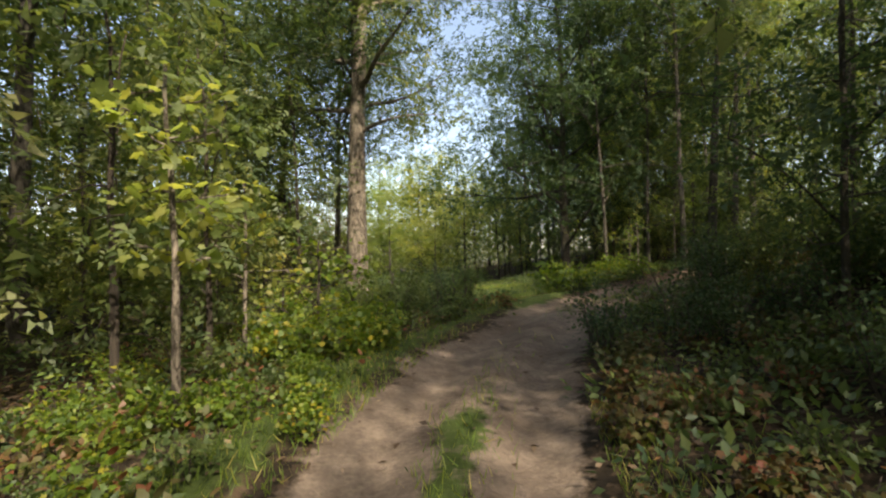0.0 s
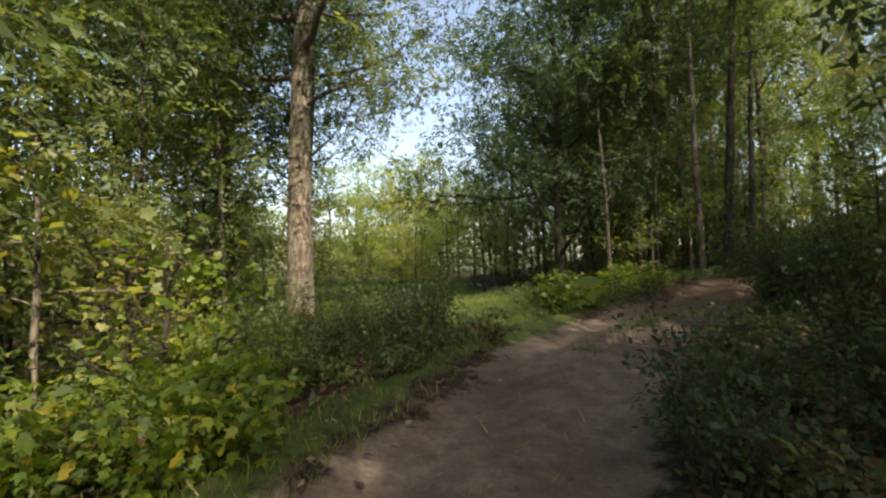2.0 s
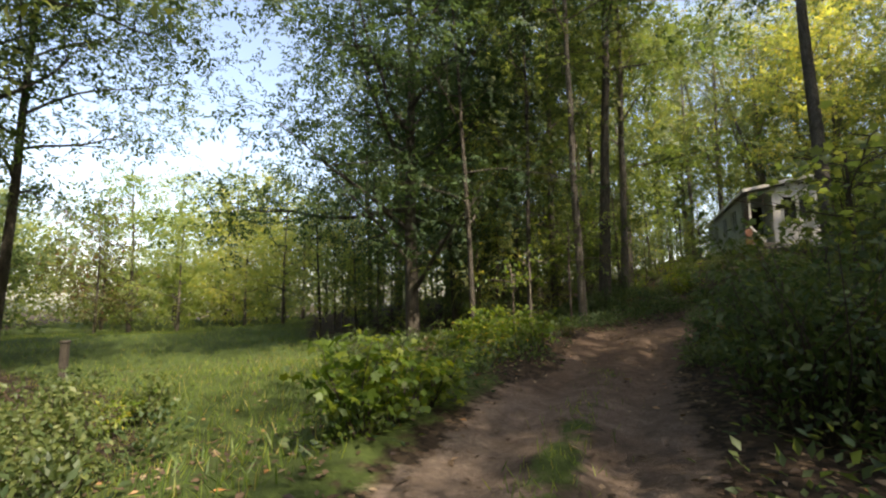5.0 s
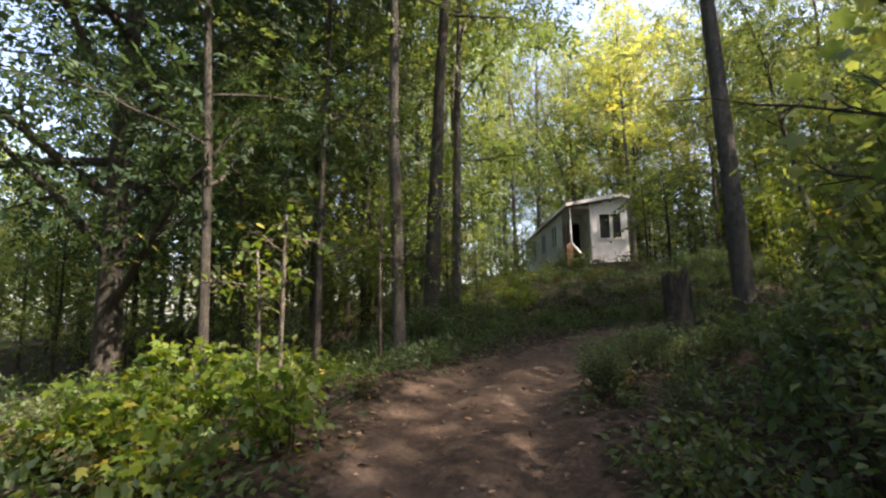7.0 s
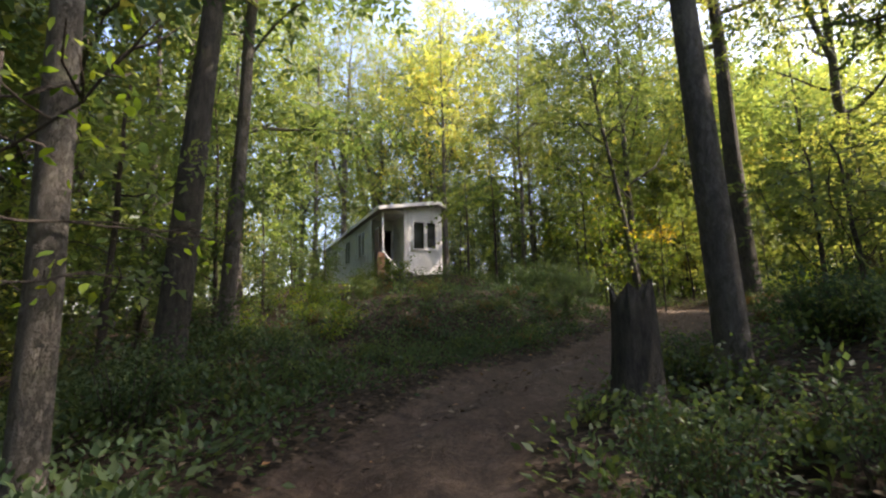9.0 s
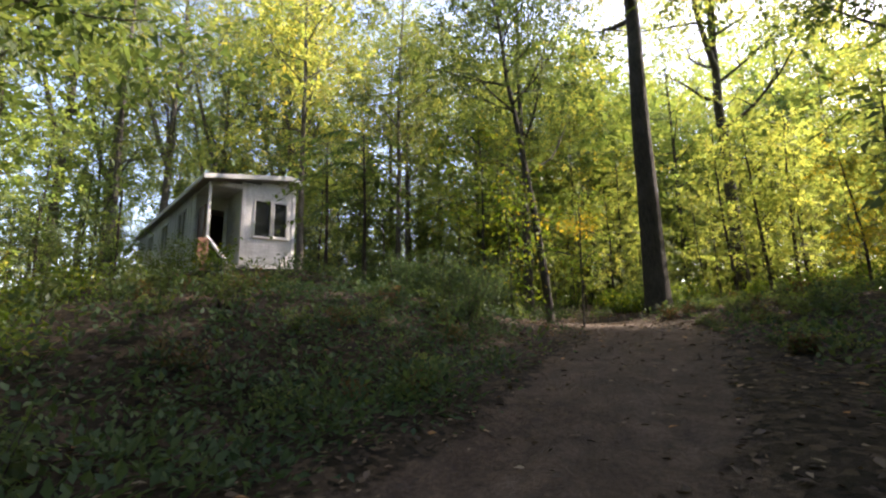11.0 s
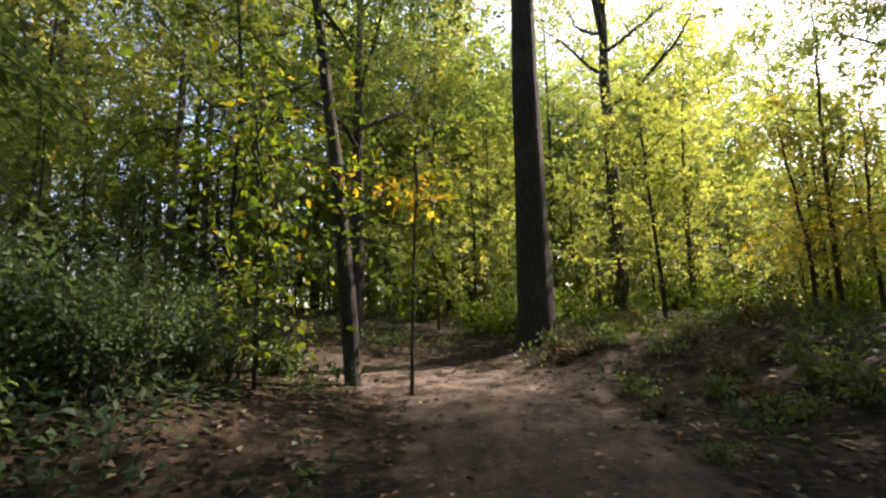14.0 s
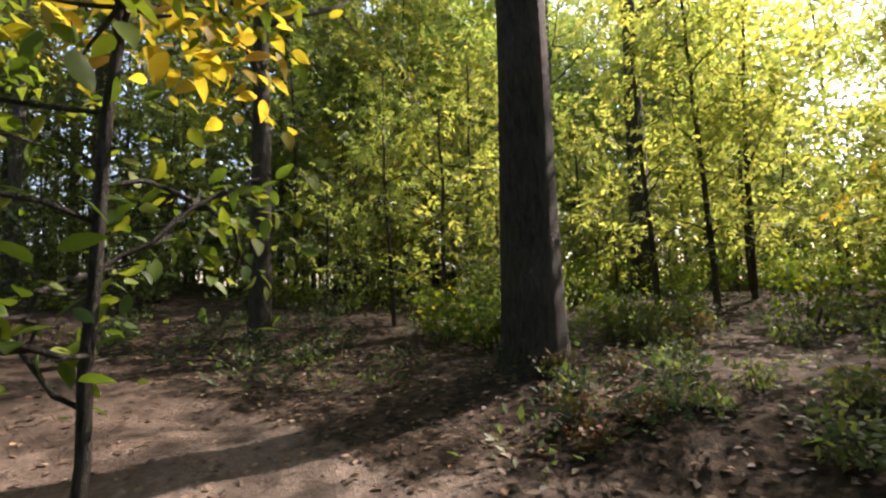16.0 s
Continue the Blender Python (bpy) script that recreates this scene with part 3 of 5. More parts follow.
LANDMARKS = [
    # x, y, height, girth, crown from, spread, leaves, leaf, foliage, bark, lean, label
    (-2.35, 12.2, 17, 0.56, 0.25, 3.6, 11000, 0.17, M_green, M_pale, (0.01, 0.0), "old tree with pale peeling trunk beside the glade"),
    (-2.75, 13.4, 16, 0.34, 0.3, 3.6, 9000, 0.16, M_green, M_oak, (0.02, 0.0), "dark tree close behind the pale trunk"),
    (-3.3, 16.0, 14, 0.2, 0.24, 4.4, 15000, 0.17, M_deep, M_oak, (0.04, -0.01), "slim dark tree with long limbs over the glade"),
    (-5.2, 21.5, 15, 0.26, 0.26, 4.6, 11000, 0.2, M_green, M_oak, (0.05, 0.0), "dark tree with wide limbs at the glade's far side"),
    (-6.4, 17.5, 14, 0.36, 0.22, 3.5, 7000, 0.18, M_green, M_oak, (0.04, 0.0), "dark many-limbed tree at the glade's edge"),
    (5.3, 20.2, 16, 0.40, 0.08, 4.0, 25000, 0.19, M_deep, M_oak, (-0.02, 0.0), "dense dark blue-green tree leafy to the ground"),
    (23.75, 10.93, 19, 0.62, 0.42, 4.0, 9000, 0.17, M_lime, M_oak, (-0.012, 0.01), "tall thick dark-barked oak at the bend"),
    (29.4, 6.25, 18, 0.52, 0.36, 3.6, 8000, 0.18, M_lime, M_oak, (-0.02, 0.005), "tall forked dark-barked tree among yellow saplings"),
    (21.1, 13.88, 10, 0.17, 0.45, 2.2, 4200, 0.16, M_green, M_oak, (0.02, 0.1), "slender leaning dark tree beside the track"),
    (11.6, 12.93, 16, 0.25, 0.45, 3.0, 7000, 0.17, M_green, M_bark, (0.01, 0.02), "grey-barked tree beside the stump"),
    (8.7, 16.7, 16, 0.19, 0.42, 2.8, 6500, 0.17, M_green, M_bark, (-0.02, 0.01), "dark tree, one of a pair by the track"),
    (10.75, 18.6, 17, 0.34, 0.42, 2.8, 6500, 0.17, M_green, M_oak, (0.04, -0.04), "straight dark tree, one of a pair by the track"),
    (12.35, 19.65, 16, 0.24, 0.45, 2.4, 5000, 0.17, M_green, M_bark, (0.045, -0.04), "thin straight grey tree below the house"),
    # two trees added out of view, south of the track, to shade it
    (15.6, 8.9, 15, 0.30, 0.3, 3.6, 8000, 0.19, M_green, M_oak, (0.0, 0.03), "unseen dark-barked tree added to shade the track"),
    (17.7, 8.0, 15, 0.28, 0.3, 3.6, 8000, 0.19, M_green, M_oak, (0.0, 0.02), "unseen dark-barked leafy tree added to shade the track"),
    # added behind the start, out of view; its narrow crown shades the track
    (4.5, -0.7, 14, 0.22, 0.35, 1.2, 4000, 0.19, M_green, M_bark, (0.0, 0.0), "unseen slim grey tree added to shade the track"),
    (9.4, 21.6, 15, 0.15, 0.3, 2.0, 4500, 0.18, M_deep, M_oak, (0.01, 0.0), "thin dark tree in the shaded wood"),
    (8.9, 23.6, 16, 0.2, 0.3, 2.2, 4500, 0.18, M_green, M_oak, (-0.02, 0.01), "dark slightly bent tree in the shaded wood"),
    (7.4, 22.4, 16, 0.17, 0.28, 2.2, 4500, 0.18, M_deep, M_oak, (-0.05, 0.0), "slim dark tree leaning toward the glade"),
    (7.9, 17.9, 13, 0.12, 0.3, 1.9, 3600, 0.16, M_green, M_oak, (0.02, 0.0), "thin dark tree behind the sunlit shrubs"),
    (6.2, 17.6, 13, 0.13, 0.22, 2.2, 5000, 0.17, M_deep, M_oak, (-0.03, 0.02), "thin dark tree with low drooping boughs"),
    (3.9, 4.5, 5.5, 0.055, 0.1, 1.3, 4200, 0.12, M_deep, M_oak, (0.0, 0.0), "low-boughed dark young tree over the bank"),
    (4.3, 2.4, 5.5, 0.055, 0.12, 1.4, 3800, 0.12, M_deep, M_oak, (0.0, 0.0), "dark young tree with low leafy boughs on the bank"),
    (34.0, 6.5, 15, 0.22, 0.3, 2.6, 5000, 0.18, M_lime, M_oak, (0.0, 0.0), "slim dark crooked tree among yellow saplings"),
    (38.5, -1.6, 17, 0.34, 0.3, 3.0, 5000, 0.22, M_lime, M_oak, (0.0, 0.02), "far grey tree above the yellow saplings"),
    # two trees added out of view on the sun's side, for canopy shade
    (10.2, 2.4, 14, 0.26, 0.25, 2.7, 7000, 0.19, M_green, M_oak, (0.0, 0.02), "unseen dark leafy tree added on the bank for shade"),
    (12.2, -0.6, 15, 0.30, 0.28, 3.2, 8000, 0.19, M_green, M_oak, (0.0, 0.0), "unseen dark broad tree added on the bank for shade"),
]
for i, (x, y, H, g, cf, sp, n, lf, ml, mb, lean, label) in enumerate(LANDMARKS):
    one_tree(x, y, label, 100 + i, height=H, girth=g, crown_from=cf, spread=sp, count=n, leaf=lf, mat_leaf=ml, mat_bark=mb, lean=lean, limbs=40 if n > 20000 else 18, fork=0.52 if "forked dark-barked" in label else 0.0)

# ---------------------------------------------------------------- the wood: trees of a few kinds, many times
random.seed(7)
taken = [(x, y) for x, y, *_ in LANDMARKS]

# places that the sun reaches under the trees
SUNNY = [(0.0, 4.0), (-1.2, 6.8), (3.0, 9.2), (5.2, 14.6), (-2.0, 4.2), (2.5, 8.4), (1.2, 12.0), (-2.4, 11.6), (6.0, 15.0), (22.8, 11.6), (28, 7.5), (31, 4.5), (27, 10), (25, 8.8), (24, 12.5), (8.9, 14.9), (7.0, 13.5), (21.4, 12.4), (22.2, 13.0), (24.8, 10.3), (-1.4, 3.6), (-2.0, 6.8), (-0.3, 3.2), (0.1, 4.6), (22.0, 12.0), (22.4, 12.6), (2.0, 8.9), (1.5, 8.4), (-2.5, 16), (-3, 20), (-3, 26), (-2, 31), (0, 36), (-4, 40), (30, 2), (33, 6), (34, 0.5), (29, 9), (32.5, 10), (36, 4), (27.5, 5), (-0.3, 2.8), (-0.8, 2.0), (-1.3, 2.6), (0.1, 3.4), (-1.0, 5.0), (-0.5, 1.4), (26, 12), (28, 13), (30, 11), (25.5, 14), (27, 15.5), (6.4, 14.2), (-1.6, 4.4), (-2.2, 2.6), (-1.4, 5.8), (-1.3, 6.7), (21.9, 11.9), (-0.7, 3.9), (-0.9, 4.6), (-0.4, 3.3)]
sx, sy = math.sin(SUN_AZ), math.cos(SUN_AZ)


def shades(x, y, low, high, r):
    """Whether a crown between two heights would stand in the sun's way to one of the sunny places."""
    for a, b in SUNNY:
        along, across = (x - a) * sx + (y - b) * sy, abs((x - a) * sy - (y - b) * sx)
        if low * 0.95 - r < along < high * 0.95 and across < r:
            return True
    return False


def clear_of(x, y, gap, track=2.2):
    if in_house(x, y, 1.6) or glade(x, y) > -1.5:
        return False
    if track > 2.5 and 14 < x < 27 and y < 10.5 and (y > 14.2 - 1.2 * (x - 13.6) or y > 12.93 - 1.376 * (x - 17.46) or y > 12.48 - 1.28 * (x - 19.24)):
        return False
    if track > 2.5 and (-5.2 < x < 0 and -1 < y < 9 or x > 21 and y > 21 and (7.3 * x + 3.1 * y) % 1 < 0.65 or -13 < x < -4.5 and 6 < y < 22 and (7.3 * x + 3.1 * y) % 1 < 0.6):
        return False
    if land(x, y)[1][0] < track:
        return False
    return all((x - a) ** 2 + (y - b) ** 2 > gap * gap for a, b in taken)


def off_line(x, y, x0, y0, x1, y1, w):
    """Whether a place keeps w metres off the line from one place to another."""
    dx, dy = x1 - x0, y1 - y0
    t = max(0, min(1, ((x - x0) * dx + (y - y0) * dy) / (dx * dx + dy * dy)))
    return math.hypot(x - x0 - t * dx, y - y0 - t * dy) > w


def open_view(x, y, w=0.8):
    """The house is seen from the track between the trees."""
    return off_line(x, y, 6.8, 13.2, 23, 25.7, w + 0.2) and off_line(x, y, 4.5, 10.5, 24.6, 22.8, w) and off_line(x, y, 7.5, 13.6, 24.6, 22.8, w + 0.5) and off_line(x, y, 13.0, 14.5, 24.6, 22.6, w + 0.6)
NEAR, FAR = [], []
WOOD = [(17, 0.30, 3.0, M_green, M_bark, 0.36), (17, 0.28, 3.0, M_green, M_oak, 0.40), (14, 0.19, 2.3, M_green, M_bark, 0.30),
        (14, 0.18, 2.4, M_lime, M_oak, 0.28), (15, 0.36, 3.8, M_green, M_oak, 0.22)]
for i, (H, g, sp, ml, mb, cf) in enumerate(WOOD):
    NEAR.append(grow_tree(300 + i, H, g, cf, sp, 5400, 0.2, ml, mb, limbs=15))
    FAR.append(grow_tree(340 + i, H, g, cf * 0.7, sp * 1.15, 2000, 0.37, ml, mb, limbs=11, twigs=False))
LABELS = ["tall grey-barked forest tree in green leaf", "tall dark-barked forest tree in green leaf", "slim grey forest tree in green leaf",
          "slim dark forest tree with yellowing leaves", "broad dark forest tree with low limbs"]


def track_off(x, y):
    return float(land(x, y)[1][0])


# trees added toward the sun to keep the track and the bank in shade
SHADY = [(9.0, 17.0), (8.2, 16.5), (1.8, 1.2), (2.6, 2.2), (14.0, 14.3), (16.0, 13.6), (17.8, 12.9), (13.5, 16.5), (16.5, 16.8), (19.2, 16.0), (11.0, 15.0), (8.5, 14.5), (6.5, 12.6), (21.5, 9.6), (19.0, 10.3),
         (1.9, 6.7), (0.3, 1.0), (4.0, 6.5), (20.0, 17.8), (22.8, 21.3), (9.0, 11.0), (15.0, 10.5), (3.0, 4.5), (18.6, 13.2), (19.6, 12.4), (17.5, 14.5), (15.5, 15.2), (18.5, 15.6), (16.6, 13.0), (14.8, 15.0), (17.0, 11.6), (-4.2, 6.0), (-5.0, 8.5), (-4.4, 3.2), (-6.2, 6.0), (-6.5, 9.0)]
for a, b in SHADY:
    for _ in range(60):
        d, e = random.uniform(6.5, 12), random.uniform(-1.3, 1.3)
        x, y = a + sx * d - sy * e, b + sy * d + sx * e
        if clear_of(x, y, 1.7, 2.6) and not shades(x, y, 4.5, 15, 2.1) and open_view(x, y, 1.6):
            k = random.choice([0, 1, 1, 4, 4])
            taken.append((x, y))
            # labelled like the rest of the wood, though added only for their shade
            plant_from(NEAR[k], "tree", stand(x, y, random.uniform(0, 6.28), random.uniform(0.8, 1.0)), LABELS[k], "tree", "forest trees")
            break

count = 0
for _ in range(6000):
    x, y = random.uniform(-18, 48), random.uniform(-15, 46)
    d = track_off(x, y)
    if count >= 105 or not clear_of(x, y, 2.2 if d < 12 else 3.2, 2.7) or not open_view(x, y, 2.0) or shades(x, y, 4.5, 22, 3.3):
        continue
    k = 3 if x > 22 and y < 16 and random.random() < 0.85 else random.choice([0, 0, 1, 1, 2, 2, 3, 4])
    taken.append((x, y))
    plant_from((NEAR if d < 7.5 else FAR)[k], "tree", stand(x, y, random.uniform(0, 6.28), random.uniform(0.75, 1.15)), LABELS[k], "tree", "forest trees")
    count += 1

# denser woods north of the track and beyond the house
DARK = [grow_tree(360, 16, 0.24, 0.16, 2.6, 2000, 0.31, M_deep, M_oak, limbs=16, twigs=False), grow_tree(361, 17, 0.3, 0.2, 2.8, 2000, 0.31, M_green, M_bark, limbs=16, twigs=False),
        grow_tree(362, 13, 0.16, 0.12, 2.0, 1900, 0.26, M_green, M_oak, limbs=14, twigs=False)]
DARK_LABEL = ["slim dark tree with deep green leaves in the shaded wood", "tall straight tree in the shaded wood", "thin dark tree with low green branches in the wood"]
for x0, x1, y0, y1, n, kinds in ((6.5, 17, 21, 38, 15, (1, 1, 2, 2, 0)), (32, 48, -8, 20, 7, (3,)), (-17, -6.5, 7, 26, 9, (2, 2, 1))):
    k = 0
    for _ in range(900):
        x, y = random.uniform(x0, x1), random.uniform(y0, y1)
        if k >= n or not clear_of(x, y, 1.5, 2.7) or not open_view(x, y, 1.7) or shades(x, y, 4.5, 16, 2.0):
            continue
        j = random.choice(kinds)
        taken.append((x, y))
        if j == 3:
            plant_from(FAR[3], "tree", stand(x, y, random.uniform(0, 6.28), random.uniform(0.9, 1.3)), LABELS[3], "tree", "forest trees")
        else:
            plant_from(DARK[j], "tree", stand(x, y, random.uniform(0, 6.28), random.uniform(0.8, 1.1)), DARK_LABEL[j], "tree", "forest trees")
        k += 1

# forked trees behind the house
for x, y, s in ((29.5, 30.5, 31), (33.0, 30.0, 32), (33.5, 25.5, 33), (27.0, 33.5, 34), (31.5, 35.5, 35), (36.5, 33.0, 36), (36.0, 28.0, 37), (25.5, 37.5, 38), (38.5, 24.0, 39)):
    one_tree(x, y, "pale forked tree behind the house, thin yellow-green leaf", s, height=18, girth=0.4, crown_from=0.3, spread=4.0, count=4800, leaf=0.22, fork=0.36,
             mat_leaf=M_soft, mat_bark=M_bark, reach_up=1.5, limbs=14)
    taken.append((x, y))

tc = HC + HW * 3.15 + HS * 0.2
one_tree(tc.x, tc.y, "dark-trunked tree against the corner of the house", 45, height=14, girth=0.24, crown_from=0.42, spread=2.6, count=3200, leaf=0.24, mat_leaf=M_lime, mat_bark=M_bark, limbs=14)
taken.append((tc.x, tc.y))

# bushy trees at the far end of the glade
FIELD = [grow_tree(380, 9, 0.25, 0.08, 2.6, 2600, 0.3, M_lime, M_oak, limbs=16, twigs=False, reach_up=0.3), grow_tree(381, 8, 0.25, 0.08, 2.8, 2600, 0.3, M_green, M_oak, limbs=16, twigs=False, reach_up=0.25),
         grow_tree(382, 9, 0.22, 0.06, 2.2, 2400, 0.26, M_autumn, M_oak, limbs=18, twigs=False, reach_up=0.15)]
for x, y, k, s in ((-14, 39, 0, 0.9), (-10.5, 44, 2, 1.0), (-8.6, 37.5, 2, 0.72), (-6.8, 47, 0, 1.3), (-3.5, 49, 0, 1.25), (-0.5, 48, 0, 1.35), (1.2, 44, 1, 1.4), (-4.6, 38, 0, 0.75), (-0.8, 36.5, 0, 0.7), (1.4, 33, 0, 0.7), (-8, 41, 0, 1.1), (-2.6, 46, 0, 1.2), (2.5, 39, 0, 0.9), (-5.6, 42, 0, 0.5), (-2.2, 43, 0, 0.6),
                   (0.2, 40, 0, 0.5), (4.5, 47, 1, 1.1), (-17, 45, 1, 1.0), (-12.5, 34.5, 1, 0.8)):
    plant_from(FIELD[k], "tree", stand(x, y, x * 3.1, s), ("sunlit yellow-green bushy tree across the glade", "green bushy tree across the glade", "brownish-orange bushy tree across the glade")[k], "tree", "glade trees")

for x, y, s in ((42, 36, 1.2), (38, -3, 1.2), (41, -1, 1.3), (40, -6.5, 1.25), (44.5, -5, 1.3), (36.5, -7.5, 1.1), (46, 0.5, 1.3), (44, 4, 1.15), (47, 7.5, 1.3), (43.5, 9.5, 1.1), (46, -9, 1.3), (41.5, 4.5, 1.0), (40, 8, 0.95), (48, 3, 1.3), (43, -9, 1.2)):
    plant_from(FAR[3], "tree", stand(x, y, x * 1.7, s), LABELS[3], "tree", "forest trees")
for x, y, k, s in ((37, 10.5, 0, 1.4), (41, 7.5, 1, 1.6), (39, 14, 0, 1.5), (42, 2, 0, 1.5)):
    plant_from(FIELD[k], "tree", stand(x, y, x * 2.7, s), ("sunlit tree with yellow-green leaves in the wood", "green leafy tree in the wood")[k], "tree", "yellowing trees")

# ---------------------------------------------------------------- understorey
SAP = []
for i, (H, sp, ml, lf, n, ru) in enumerate([(3.2, 0.8, M_lime, 0.13, 700, 0.35), (4.6, 1.1, M_green, 0.15, 1000, 0.5), (5.5, 1.3, M_lime, 0.16, 1150, 0.5),
                                            (2.4, 0.8, M_green, 0.13, 650, 0.3), (6.5, 1.5, M_green, 0.17, 1300, 0.6), (4.0, 1.1, M_gold, 0.14, 800, 0.4)]):
    SAP.append(grow_tree(400 + i, H, 0.035 + 0.009 * H, 0.12, sp, int(n * 0.85), lf * 1.06, ml, M_twig, limbs=11, root=False, twigs=False, reach_up=ru, crook=1.8))
SAP_LABEL = ["low slender sapling with yellow-green leaves", "green-leaved forest sapling in shade", "tall sapling with yellowing leaves", "bushy low sapling with green leaves", "tall thin green sapling", "young sapling turning golden yellow"]
spots = []
for _ in range(20000):
    if len(spots) >= 230:
        break
    x, y = random.uniform(-16, 44), random.uniform(-6, 40)
    d = track_off(x, y)
    if random.random() > math.exp(-max(0, d - 3) / 10) or d < 2.3 or in_house(x, y, 1.0) or glade(x, y) > -0.3:
        continue
    if (x < 3 and y < 8 and d < 3.6) or not open_view(x, y, 1.5) or shades(x, y, 0.3, 7, 1.3) or any((x - a) ** 2 + (y - b) ** 2 < 1.0 for a, b in spots):
        continue
    if (3.8 < x < 9.2 and 13.5 < y < 19.5) or math.hypot(x - 21.5, y - 19.0) < 4.6 or (1.0 < x < 4.6 and 9 < y < 21) or not off_line(x, y, 13, 15.5, 20, 14.5, 1.2) or (13 < x < 22 and 6.5 < y < 11.5):
        continue
    golden = x > 21 and y < 17
    k = random.choice([0, 2, 2, 5, 0, 2, 1]) if golden else random.choice([0, 1, 1, 3, 3, 4, 4, 2])
    if d < 3.2 and k in (2, 4):
        k = 3
    spots.append((x, y))
    plant_from(SAP[k], "sapling", stand(x, y, random.uniform(0, 6.28), random.uniform(0.75, 1.2)), SAP_LABEL[k], "sapling", "understorey saplings")

# ---------------------------------------------------------------- shrubs and herbs beside the track
SHR = [shrub_meshes(500, 0.8, 1.1, 9, 330, 0.10, M_maple, MAPLE), shrub_meshes(501, 0.7, 1.0, 9, 420, 0.085, M_green, POINTED),
       shrub_meshes(502, 1.3, 1.5, 14, 950, 0.072, M_deep, OVAL), shrub_meshes(503, 0.45, 0.8, 8, 230, 0.085, M_autumn, MAPLE),
       shrub_meshes(504, 0.4, 0.8, 8, 300, 0.075, M_green, POINTED), shrub_meshes(505, 1.7, 1.6, 14, 1100, 0.08, M_green, OVAL)]
THIN = [shrub_meshes(500, 0.8, 1.1, 6, 330, 0.11, M_maple, OVAL), shrub_meshes(501, 0.7, 1.0, 6, 400, 0.09, M_green, OVAL), shrub_meshes(502, 1.3, 1.5, 8, 620, 0.095, M_deep, OVAL),
        shrub_meshes(503, 0.45, 0.8, 5, 230, 0.09, M_autumn, OVAL), shrub_meshes(504, 0.4, 0.8, 5, 280, 0.08, M_green, OVAL), shrub_meshes(505, 1.7, 1.6, 8, 760, 0.105, M_green, OVAL)]
SHR_LABEL = ["low sunlit yellow-green maple shrub", "low green leafy shrub", "dark green leafy bush", "low reddish-brown autumn undergrowth", "low green herbs on the forest floor", "tall green leafy bush"]


def shrub(k, x, y, s=1.0):
    return shrub_from(SHR[k], "shrub", stand(x, y, random.uniform(0, 6.28), s), SHR_LABEL[k], "shrub", "undergrowth shrubs")


random.seed(21)
bushes = []
